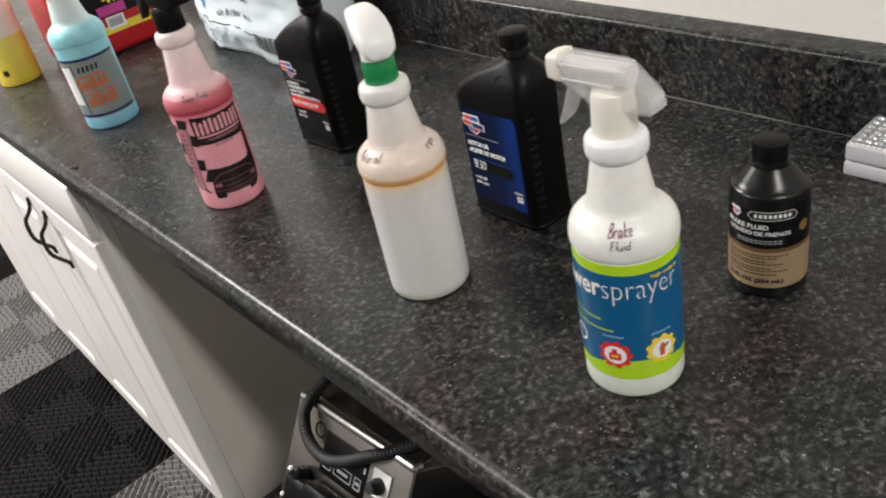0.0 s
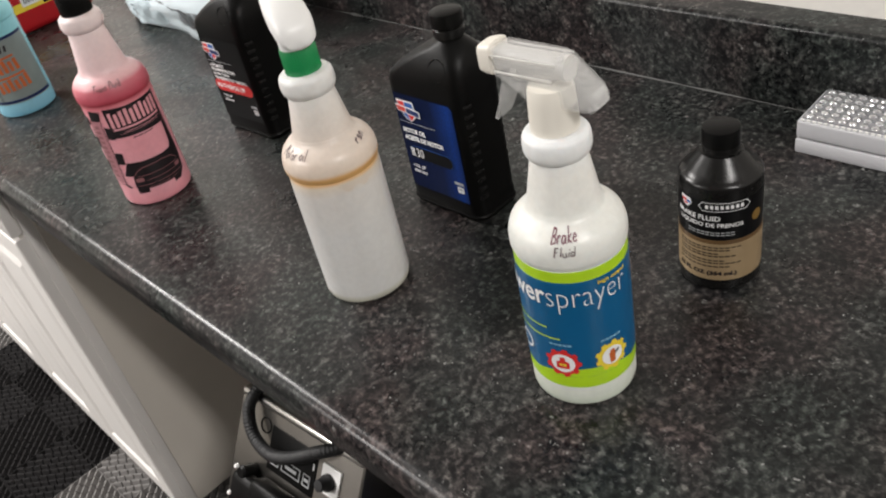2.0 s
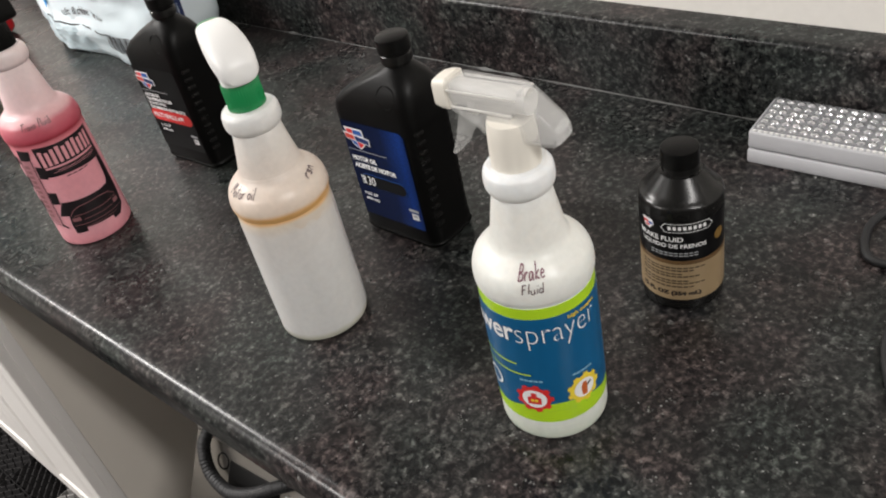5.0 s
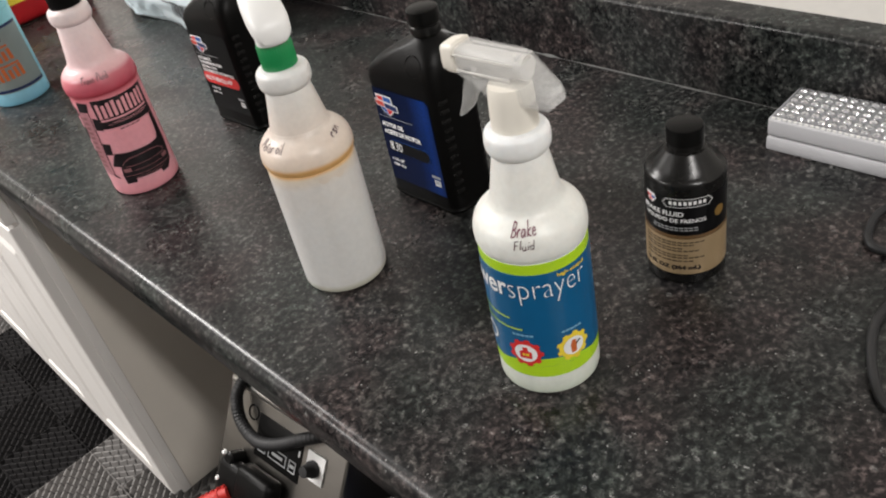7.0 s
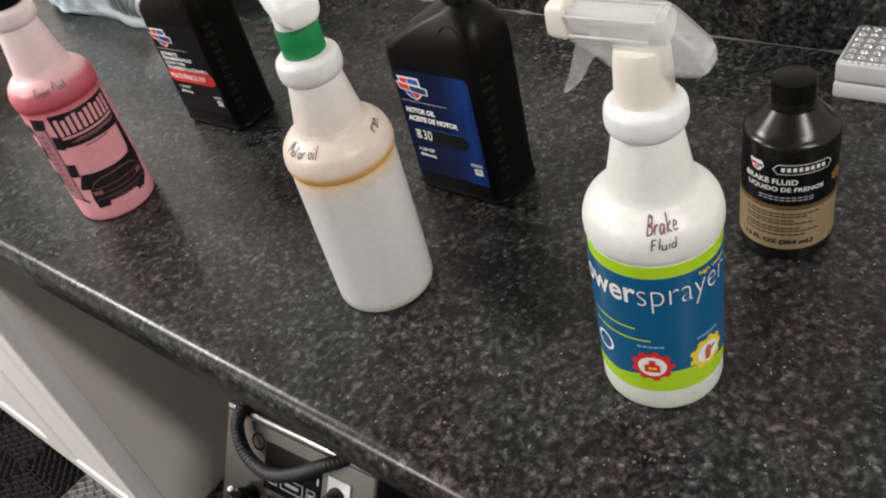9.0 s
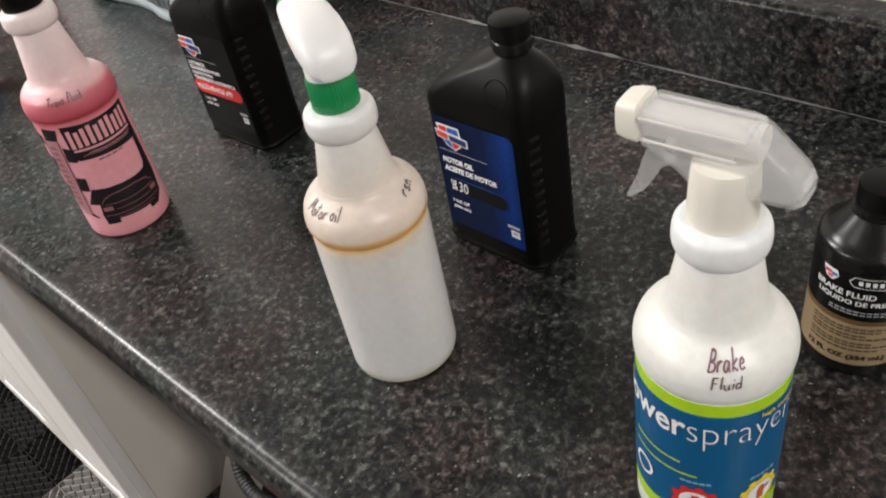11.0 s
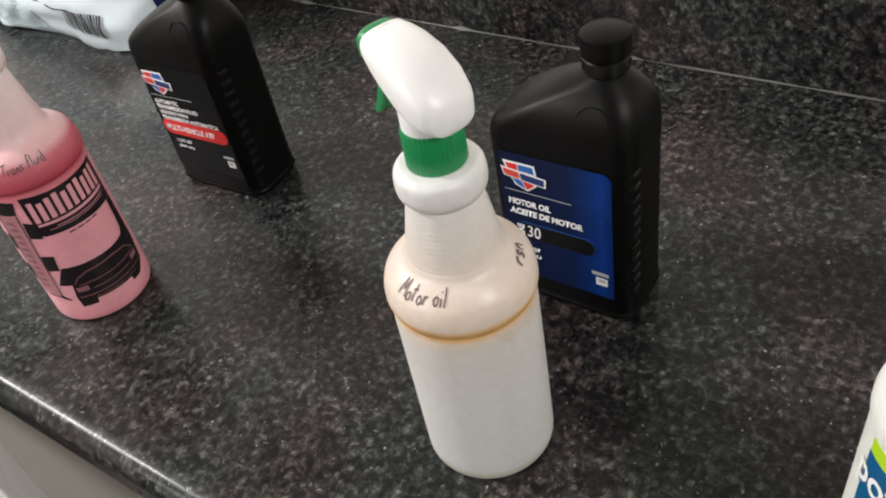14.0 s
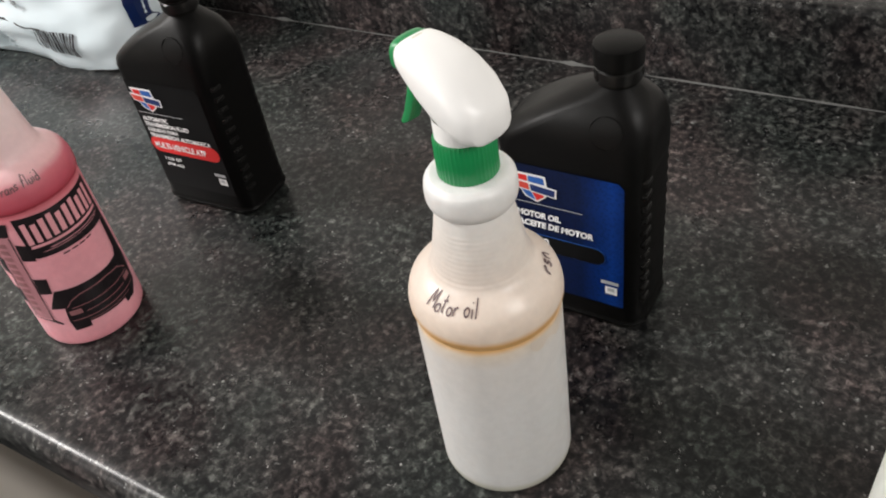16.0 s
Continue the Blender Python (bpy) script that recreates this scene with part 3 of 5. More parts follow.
# ---- the worktop ----
def worktop():
    top = thing("countertop", 0, 0, 0, 0, "black speckled laminate countertop with rounded front edge", "countertop")
    x0, z1, th, r = 0.282, COUNTER, 0.040, 0.016
    prof = [(0.90, z1), (x0 + r + 0.004, z1)]
    prof += [(x0 + r - r * math.sin(a), z1 - r + r * math.cos(a)) for a in (math.pi / 2 * i / 8 for i in range(1, 9))]
    prof += [(x0, z1 - th + 0.006), (x0 + 0.002, z1 - th + 0.001), (x0 + 0.006, z1 - th), (0.90, z1 - th)]
    bm = bmesh.new()
    rings = []
    ys = [-1.2 + 4.4 * i / 40 for i in range(41)]
    for y in ys:
        rings.append([bm.verts.new((x, y, z)) for x, z in prof])
    n = len(prof)
    for a, b in zip(rings, rings[1:]):
        for i in range(n):
            bm.faces.new((a[i], a[(i + 1) % n], b[(i + 1) % n], b[i]))
    bm.faces.new(rings[0])
    bm.faces.new(rings[-1][::-1])
    part("slab", bm, M["counter"], top)
    r, xs, xb, zt = 0.007, 0.900, 0.9445, 1.008
    prof = [(xs, z1 - 0.002)] + [(xs + r - r * math.cos(a), zt - r + r * math.sin(a)) for a in (math.pi / 2 * i / 6 for i in range(7))] + [(xb, zt), (xb, z1 - 0.002)]
    bm, rings, n = bmesh.new(), [], len(prof)
    for y in ys:
        rings.append([bm.verts.new((x, y, z)) for x, z in prof])
    for a, b in zip(rings, rings[1:]):
        for i in range(n):
            bm.faces.new((a[i], a[(i + 1) % n], b[(i + 1) % n], b[i]))
    bm.faces.new(rings[0])
    bm.faces.new(rings[-1][::-1])
    part("backsplash", bm, M["counter"], top)
    # a dusty bead of sealant in the corner
    bm = bmesh.new()
    rng = random.Random(3)
    rows = []
    for i in range(260):
        y = -1.1 + 4.2 * i / 259
        w = 0.0014 + 0.0012 * noise.noise((y * 22, 0.3, 0)) + (0.003 if rng.random() < 0.05 else 0)
        rows.append([bm.verts.new((0.9005, y, z1 + w)), bm.verts.new((0.9 - w * 0.5, y, z1 + w * 0.45)), bm.verts.new((0.9 - w, y, z1 + 0.0003))])
    for a, b in zip(rows, rows[1:]):
        for i in range(2):
            bm.faces.new((a[i], a[i + 1], b[i + 1], b[i]))
    part("sealant", bm, M["caulk"], top, "grey dusty sealant bead")
    return top


worktop()


# ---- cabinets under the worktop ----
def panel_front(name, parent, x, y0, y1, z0, z1, rail=0.055):
    """A front with a raised field inside a sunk moulding, facing -x."""
    bm = bmesh.new()
    th = 0.02
    levels = [(0.0, 0.003), (0.0012, 0.001), (0.004, 0.0), (rail, 0.0), (rail + 0.008, 0.0050), (rail + 0.016, 0.0056), (rail + 0.034, 0.0008), (rail + 0.04, 0.0)]
    rings = [[bm.verts.new((x + th, y, z)) for y, z in ((y0, z0), (y1, z0), (y1, z1), (y0, z1))]]
    for inset, deep in levels:
        rings.append([bm.verts.new((x + deep, y, z)) for y, z in ((y0 + inset, z0 + inset), (y1 - inset, z0 + inset), (y1 - inset, z1 - inset), (y0 + inset, z1 - inset))])
    for a, b in zip(rings, rings[1:]):
        for i in range(4):
            bm.faces.new((a[i], a[(i + 1) % 4], b[(i + 1) % 4], b[i]))
    bm.faces.new(rings[-1])
    bm.faces.new(rings[0][::-1])
    return part(name, bm, M["cabinet"], parent, "", False)


def pull(parent, y, z0, z1, x):
    """A twisted wrought-iron pull with pointed ends."""
    zc, h = (z0 + z1) / 2, (z1 - z0) / 2
    pts = [(x - 0.001, y, zc - h), (x - 0.004, y + 0.002, zc - h * 0.8), (x - 0.012, y - 0.004, zc - h * 0.62), (x - 0.026, y + 0.003, zc - h * 0.35), (x - 0.03, y - 0.003, zc), (x - 0.026, y + 0.003, zc + h * 0.35), (x - 0.012, y - 0.004, zc + h * 0.62), (x - 0.004, y + 0.002, zc + h * 0.8), (x - 0.001, y, zc + h)]
    return part("handle", tube(pts, 0.0042, 8, 5, 0.12, 0.012), M["iron"], parent, "black wrought-iron pull")


def cabinet(y0, y1):
    cab = thing("base_cabinet", 0, 0, 0, 0, "white panelled base cabinet with black iron pulls, standing on the floor", "cabinet", "base cabinets")
    xf = 0.281
    part("body", box(xf + 0.040, 0.93, y0, y1, 0.0, 0.868, 0.001, 1), M["cabinet_side"], cab, "beige side panel")
    part("face_frame", box(xf + 0.0203, xf + 0.040, y0 - 0.001, y1 - 0.0005, 0.0, 0.868, 0.0015, 2), M["cabinet"], cab, "white face frame")
    mid = (y0 + y1) / 2
    part("drawer", box(xf, xf + 0.02, y0 + 0.002, y1 - 0.002, 0.752, 0.864, 0.004, 2), M["cabinet"], cab)
    for a, b, hy in ((y0 + 0.002, mid - 0.0015, mid - 0.05), (mid + 0.0015, y1 - 0.002, mid + 0.05)):
        d = panel_front("door", cab, xf, a, b, 0.014, 0.746)
        pull(d, hy, 0.585, 0.725, xf)
    return cab


cabinet(1.41, 2.09)
cabinet(2.092, 2.772)


# ---- the steel machine in the knee space ----
def machine():
    m = thing("shop_machine", 0, 0, 0, 0, "brushed steel shop machine with sloping console and black hose", "machine")
    # the sloping face: u runs along it, v down it, n out of it
    o, U, V, N = Vector((0.43, 0.792, 0.48)), Vector((-0.062, 0.998, 0.0)), Vector((-0.557, -0.035, -0.830)), Vector((-0.828, -0.052, 0.558))
    face = Matrix(((U.x, V.x, N.x, o.x), (U.y, V.y, N.y, o.y), (U.z, V.z, N.z, o.z), (0, 0, 0, 1)))

    def on(name, bm, material, parent=m, label="", smooth=True):
        bm.transform(face)
        return part(name, bm, material, parent, label, smooth)

    on("console", box(0.0, 0.292, 0.0, 0.33, -0.20, 0.0, 0.004, 3), M["steel"], label="brushed steel console")
    on("top_trim", box(-0.001, 0.293, -0.010, 0.008, -0.02, 0.0035, 0.0085, 5), M["steel_bright"], label="bright rolled steel edge")
    part("top_sheet", slab([(0.800, 0.470), (1.078, 0.470), (1.078, 0.482), (0.800, 0.482)], 0.437, 0.72, 0.003), M["steel"], m, "dull steel top sheet")
    part("base", box(0.315, 0.70, 0.80, 1.08, 0.0, 0.30, 0.006), M["black"], m, "dark base")
    on("control_panel", box(0.094, 0.205, 0.026, 0.100, -0.001, 0.002, 0.001), M["black"], label="black control panel")
    for uu, w in ((0.187, 0.020), (0.148, 0.044), (0.111, 0.016)):
        bm = bmesh.new()
        for a, b2, c, d in ((uu - w / 2, uu + w / 2, 0.068, 0.0695), (uu - w / 2, uu + w / 2, 0.0865, 0.088), (uu - w / 2, uu - w / 2 + 0.0015, 0.0697, 0.0863), (uu + w / 2 - 0.0015, uu + w / 2, 0.0697, 0.0863)):
            box(a, b2, c, d, 0.0021, 0.0028, 0, 1, bm)
        box(uu - w * 0.3, uu + w * 0.3, 0.075, 0.080, 0.0021, 0.0028, 0, 1, bm)
        on("marking", bm, M["print_grey"], smooth=False)
    on("marking", box(0.098, 0.101, 0.045, 0.055, 0.0021, 0.0028), M["print_white"], smooth=False)
    sock = on("socket_plate", box(0.040, 0.081, 0.031, 0.078, -0.001, 0.004, 0.0015), M["white"], label="white socket plate")
    bm = lathe([(0, 0.0), (0.0135, 0.0), (0.0135, 0.006), (0.011, 0.009), (0.009, 0.022), (0, 0.023)], 24, None, 0.062, 0.056)
    bmesh.ops.translate(bm, vec=(0, 0, 0.004), verts=bm.verts)
    on("knob", bm, M["rubber"], sock, "black knob")
    ring = lathe([(0.011, 0.0005), (0.0125, 0.0018), (0.014, 0.0005)], 28, None, 0.222, 0.034)
    on("ring_mark", ring, M["black"])
    plug = on("plug", box(0.118, 0.205, 0.110, 0.170, 0.0, 0.036, 0.012, 3), M["black"], label="black power plug")
    on("plug_neck", box(0.190, 0.255, 0.118, 0.180, 0.002, 0.032, 0.012, 3), M["black"], plug)
    for u, v in ((0.232, 0.116), (0.238, 0.166)):
        screw = on("thumb_screw", lathe([(0, 0.030), (0.008, 0.030), (0.0115, 0.027), (0.0115, 0.006), (0.009, 0.0), (0, 0.0)], 20, None, u, v), M["black"], plug, "black thumb screw")
        on("screw_tip", lathe([(0, 0.0345), (0.003, 0.034), (0.0042, 0.0305), (0.0042, 0.029)], 12, None, u + 0.010, v - 0.008), M["white"], screw)
    relief = on("strain_relief", tube([(0.215, 0.168, 0.030), (0.245, 0.196, 0.046), (0.282, 0.234, 0.050)], 0.0105, 14, 8), M["red_rubber"], label="red spring strain relief")
    # the coil that winds round it
    p0, p1 = Vector((0.218, 0.170, 0.032)), Vector((0.281, 0.233, 0.050))
    axis = (p1 - p0).normalized()
    side = axis.orthogonal().normalized()
    other = axis.cross(side)
    coil = [tuple(p0.lerp(p1, k / 56) + 0.0120 * (math.cos(k * 0.785) * side + math.sin(k * 0.785) * other)) for k in range(57)]
    on("coil", tube(coil, 0.0030, 8, 2), M["red_rubber"], relief)
    bm = tube([(0.281, 0.233, 0.050), (0.306, 0.262, 0.045), (0.335, 0.30, 0.0), (0.33, 0.40, -0.10)], 0.008)
    on("cord", bm, M["rubber"])
    bm = tube([(0.252, -0.06, -0.03), (0.252, -0.005, 0.012), (0.245, 0.024, 0.02), (0.222, 0.052, 0.02), (0.180, 0.062, 0.02), (0.134, 0.046, 0.02), (0.084, 0.014, 0.018), (0.052, -0.006, 0.0), (0.014, -0.04, -0.04)], 0.0102, 14, 8, 0.05, 0.006)
    on("hose", bm, M["rubber"], label="black ribbed hose")
    return m


machine()


def tube_end():
    t = thing("plastic_tube", 0.40, 0.6667, 0.0, 0, "clear open plastic tube standing under the counter", "tube")
    prof = [(0.019, 0.0), (0.019, 0.47), (0.021, 0.471), (0.021, 0.482), (0.0185, 0.484), (0.016, 0.482), (0.016, 0.003), (0, 0.003)]
    part("pipe", lathe(prof, 24), M["clear"], t)
    part("rim", lathe([(0.0213, 0.470), (0.0218, 0.474), (0.0218, 0.480), (0.0213, 0.484)], 24), M["case_base"], t)
    b = thing("blue_container", 0.48, 0.535, 0.0, 0, "dark blue plastic container in the shade", "container")
    part("body", box(-0.05, 0.05, -0.05, 0.03, 0, 0.47, 0.012), M["bluecap"], b)


tube_end()


# ---- bottles ----
SPRAY = smooth_profile([(0.0, 0.003), (0.032, 0.003), (0.0395, 0.0), (0.0395, 0.0), (0.0418, 0.0012), (0.0427, 0.0042), (0.0427, 0.0042), (0.0427, 0.06), (0.0425, 0.128), (0.0424, 0.139), (0.0424, 0.139), (0.0436, 0.1410), (0.0440, 0.1465), (0.0435, 0.1525), (0.0410, 0.1595), (0.0355, 0.1655), (0.0302, 0.1695), (0.0280, 0.1730), (0.0265, 0.178), (0.0232, 0.195), (0.0204, 0.2105), (0.0199, 0.2105), (0.0222, 0.2122), (0.0240, 0.216), (0.0243, 0.2215), (0.0234, 0.2270), (0.0205, 0.2300), (0.0205, 0.2300), (0.0160, 0.2308), (0.0135, 0.2308)], 4)


def ribs(profile, z0, z1, count, amp):
    """Faint grip rings moulded into the neck."""
    out = []
    zs = sorted({z for _, z in profile if z0 < z < z1} | {z0 + (z1 - z0) * i / (count * 4) for i in range(count * 4 + 1)})
    low = [(r, z) for r, z in profile if z <= z0]
    high = [(r, z) for r, z in profile if z >= z1]
    for z in zs:
        out.append((radius_at(profile, z) + amp * math.sin(2 * math.pi * (z - z0) / (z1 - z0) * count), z))
    return low + out + high


# the oil bottle has grip rings and a groove under its shoulder
RIBBED = [(r - 0.0010 * max(0.0, 1 - abs(z - 0.1392) / 0.006), z) for r, z in ribs(SPRAY, 0.172, 0.2035, 11, 0.00007)]
# the pink bottle has a longer neck
TALL = [(r, z + 0.007 * min(1.0, max(0.0, (z - 0.172) / 0.036))) for r, z in SPRAY]


def spray_bottle(name, x, y, label, body, group="spray bottles", slim=1.0, profile=SPRAY):
    b = thing(name, x, y, COUNTER, 0, label, "spray bottle", group)
    b.scale = (slim, slim, 1.0)
    part("bottle", lathe(profile, 64), body, b)
    return b


def grip_collar(r, z0, z1, teeth=44):
    bm = bmesh.new()
    rings = []
    for z, k in ((z0, 0.97), (z0 + 0.001, 1.0), (z1 - 0.002, 0.985), (z1, 0.93)):
        ring = []
        for i in range(teeth * 2):
            a = math.pi * i / teeth
            rr = r * k * (1.0 if i % 2 else 0.972)
            ring.append(bm.verts.new((rr * math.cos(a), rr * math.sin(a), z)))
        rings.append(ring)
    n = teeth * 2
    for a, b in zip(rings, rings[1:]):
        for i in range(n):
            bm.faces.new((a[i], a[(i + 1) % n], b[(i + 1) % n], b[i]))
    bm.faces.new(rings[0][::-1])
    bm.faces.new(rings[-1])
    return bm


def loft(sections, segs=24, power=2.5):
    """A shell through upright sections (y, z-centre, half width, half height), ends closed."""
    bm, rings = bmesh.new(), []
    for y, zc, hw, hh in sections:
        ring = []
        for i in range(segs):
            a = 2 * math.pi * i / segs
            c, s = math.cos(a), math.sin(a)
            ring.append(bm.verts.new((hw * math.copysign(abs(c) ** (2 / power), c), y, zc + hh * math.copysign(abs(s) ** (2 / power), s))))
        rings.append(ring)
    for a, b in zip(rings, rings[1:]):
        for i in range(segs):
            bm.faces.new((a[i], a[(i + 1) % segs], b[(i + 1) % segs], b[i]))
    bm.faces.new(rings[0][::-1])
    bm.faces.new(rings[-1])
    return bm


def turned(ob, rz, z=0.0):
    ob.matrix_basis = pose(0, 0, z, 0, 0, rz)
    return ob


# white bottle, green and white trigger
def motor_oil_sprayer():
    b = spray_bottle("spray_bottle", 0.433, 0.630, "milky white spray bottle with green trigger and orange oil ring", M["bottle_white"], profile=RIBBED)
    yaw = -20
    part("collar", grip_collar(0.0160, 0.2300, 0.2530), M["green"], b, "green ribbed collar")
    sec = [(-0.0262, 0.2640, 0.0065, 0.0058), (-0.0242, 0.2650, 0.0125, 0.0092), (-0.0195, 0.2668, 0.0158, 0.0120), (-0.0110, 0.2708, 0.0178, 0.0150), (0.0, 0.2758, 0.0180, 0.0158), (0.012, 0.2808, 0.0170, 0.0138), (0.022, 0.2845, 0.0154, 0.0108), (0.0290, 0.2868, 0.0138, 0.0080), (0.0312, 0.2872, 0.0122, 0.0064)]
    bm = loft([(y * 0.93 + 0.0005, z + 0.001, hw * 0.98, hh) for y, z, hw, hh in sec], 40, 2.8)
    head = turned(part("head", bm, M["white"], b, "smooth white trigger head"), yaw)
    part("neck", lathe([(0.0145, 0.2522), (0.0145, 0.264)], 32), M["white"], b)
    part("notch", slab([(0.0215, 0.2935), (0.0280, 0.2935), (0.0250, 0.2966)], -0.0034, 0.0034, 0.0006), M["cream"], head)
    part("nozzle", loft([(0.0250, 0.2858, 0.0100, 0.0085), (0.0305, 0.2868, 0.0114, 0.0088), (0.0340, 0.2862, 0.0114, 0.0086), (0.0358, 0.2855, 0.0100, 0.0072)], 24, 3.0), M["green"], head, "green nozzle")
    part("trigger", slab([(0.026, 0.278), (0.034, 0.277), (0.0365, 0.264), (0.0425, 0.2495), (0.0475, 0.2415), (0.0465, 0.2395), (0.0400, 0.2435), (0.0345, 0.2535), (0.0300, 0.266)], -0.0042, 0.0042, 0.0012), M["green"], head, "green trigger lever")
    stain = [[(-0.016 + 0.004 * k, 0.0), (-0.012 + 0.004 * k, 0.0), (-0.012 + 0.004 * k, -0.004 - 0.005 * math.sin(0.4 + 0.8 * (k + 1)) ** 2), (-0.016 + 0.004 * k, -0.004 - 0.005 * math.sin(0.4 + 0.8 * k) ** 2)] for k in range(8)]
    part("oil_stain", wrap(shapes(stain), RIBBED, 262, 0.1355, 0.0003), M["oil_stain"], b, "pale orange oil stain", False)
    # marker writing on the shoulder
    part("writing", wrap(hand_lettering("Motor oil", 0.0290, 0.0070, 0.0008, 2), RIBBED, 181, 0.1655, 0.0006, 2), M["ink"], b, "dark marker writing", False)
    part("scribble", wrap(hand_lettering("rsn", 0.013, 0.0055, 0.0011, 6), RIBBED, 291, 0.1665, 0.0006, 8), M["ink"], b, "", False)
    return b


# label sprayer, clear trigger
def power_sprayer():
    b = spray_bottle("spray_bottle", 0.4505, 0.3735, "white spray bottle with blue and lime label and cloudy trigger", M["bottle_clean"], slim=0.98)
    part("collar", lathe([(0.0158, 0.2302), (0.0171, 0.2308), (0.0170, 0.2400), (0.0164, 0.2520), (0.0158, 0.2600), (0.0150, 0.2625), (0, 0.2630)], 44), M["cream"], b, "cream collar")
    outline = [(0.040, 0.2855), (-0.011, 0.2845), (-0.018, 0.2815), (-0.0370, 0.2650), (-0.0405, 0.2585), (-0.0400, 0.2525), (-0.0360, 0.2490), (-0.012, 0.2475), (0.012, 0.2470), (0.017, 0.2520), (0.030, 0.2600), (0.040, 0.2640)]
    head = turned(part("head", slab(outline, -0.0110, 0.0110, 0.0045, 3), M["clear"], b, "cloudy clear trigger shroud"), 4)
    head.location = (0.002, 0.002, 0)
    shell = head.modifiers.new("wall", "SOLIDIFY")
    shell.thickness, shell.offset = 0.0016, -1
    for z, y0, y1 in ((0.2800, -0.014, 0.038), (0.2688, -0.010, 0.036)):
        for x in (-0.0112, 0.0112):
            part("ridge", box(x - 0.0006, x + 0.0006, y0, y1, z - 0.0008, z + 0.0008, 0.0004, 1), M["cloudy"], head)
    part("barrel", lathe([(0, 0), (0.0086, 0), (0.0086, 0.056), (0.0075, 0.060), (0, 0.060)], 20), M["cloudy"], head).matrix_basis = pose(0, -0.018, 0.2745, -90, 0, 0)
    part("piston", lathe([(0, 0), (0.0065, 0), (0.0065, 0.024), (0.009, 0.026), (0.009, 0.030), (0, 0.030)], 16), M["cloudy"], head).matrix_basis = pose(0, -0.004, 0.2615, -75, 0, 0)
    part("nozzle", loft([(0.0385, 0.2752, 0.0100, 0.0100), (0.0398, 0.2752, 0.0112, 0.0112), (0.0450, 0.2750, 0.0110, 0.0109), (0.0505, 0.2748, 0.0098, 0.0096), (0.0515, 0.2748, 0.0085, 0.0082)], 24, 5), M["cream"], head, "cream nozzle")
    part("trigger", slab([(0.036, 0.2630), (0.022, 0.2580), (0.0250, 0.2525), (0.0300, 0.2490), (0.0385, 0.2335), (0.0470, 0.2260), (0.0490, 0.2275), (0.0430, 0.2410), (0.0395, 0.2530)], -0.005, 0.005, 0.0014), M["clear"], head, "cloudy trigger lever")
    lab = part("label", label_strip(SPRAY, 120, 330, 0.0215, 0.1375, 0.0003), M["lime"], b, "lime border of the label")
    part("label_field", label_strip(SPRAY, 120, 330, 0.0335, 0.1282, 0.0006), M["blue"], lab, "blue label field")
    part("label_wave", wrap(round_art([[(165, 0.0338)] + [(165 + 13 * k, 0.0338 + 0.0085 * math.sin(math.pi * k / 9)) for k in range(1, 9)] + [(282, 0.0338)]], 0.0338), SPRAY, 230, 0.0338, 0.0008), M["lime"], lab, "lime wave", False)
    part("title", wrap(lettering("power", 0.0560, 0.0190, 0.018), SPRAY, 152.5, 0.1092, 0.0011, 1), M["print_white"], lab, "", False)
    part("title", wrap(lettering("sprayer", 0.0630, 0.0190, -0.02), SPRAY, 233.5, 0.1092, 0.0011, 1), M["print_white"], lab, "", False)
    part("strapline", wrap(lettering("high output", 0.026, 0.0042, 0.03), SPRAY, 261, 0.1240, 0.0013, 0), M["print_yellow"], lab, "", False)
    for a0, a1, h in ((140, 187, 0.0830), (140, 200, 0.0730)):
        part("print_line", wrap(round_art([[(a0, -0.0007), (a1, -0.0007), (a1, 0.0007), (a0, 0.0007)]], 0), SPRAY, 230, h, 0.0011), M["print_lime"], lab, "", False)
    # round badges
    ra, rz, ya, yz = 199.5, 0.0480, 252, 0.0495
    red = part("badge", wrap(shapes([disc(0, 0, 0.0125, 24, 9, 0.17)]), SPRAY, ra, rz, 0.0010), M["print_red"], lab, "red gear badge", False)
    part("badge_field", wrap(shapes([disc(0, 0, 0.0094)]), SPRAY, ra, rz, 0.0013), M["print_white"], red, "", False)
    part("badge_mark", wrap(shapes([[(-0.0050, -0.0052), (0.0050, -0.0052), (0.0050, 0.0016), (0.002, 0.0030), (0.002, 0.0066), (-0.002, 0.0066), (-0.002, 0.0030), (-0.0050, 0.0016)]]), SPRAY, ra, rz, 0.0016), M["print_red"], red, "", False)
    part("badge_mark", wrap(shapes([rect(-0.0014, -0.001, 0.0024, 0.0026), rect(0.0016, -0.001, 0.0024, 0.0026)]), SPRAY, ra, rz, 0.0019), M["print_yellow"], red, "", False)
    yel = part("badge", wrap(shapes([disc(0, 0, 0.0125, 24, 9, 0.17)]), SPRAY, ya, yz, 0.0010), M["print_yellow"], lab, "yellow gear badge", False)
    part("badge_field", wrap(shapes([disc(0, 0, 0.0090)]), SPRAY, ya, yz, 0.0013), M["print_white"], yel, "", False)
    part("badge_mark", wrap(shapes([[(-0.0025, -0.0068), (0.0018, -0.0068), (0.0022, 0.0), (0.0018, 0.0060), (-0.0010, 0.0066), (-0.0030, 0.002)]]), SPRAY, ya, yz, 0.0016), M["print_orange"], yel, "", False)
    part("badge_mark", wrap(shapes([[(0.0020, 0.0), (0.0062, 0.0030), (0.0056, 0.0046), (0.0020, 0.0026)]]), SPRAY, ya, yz, 0.0016), M["print_black"], yel, "", False)
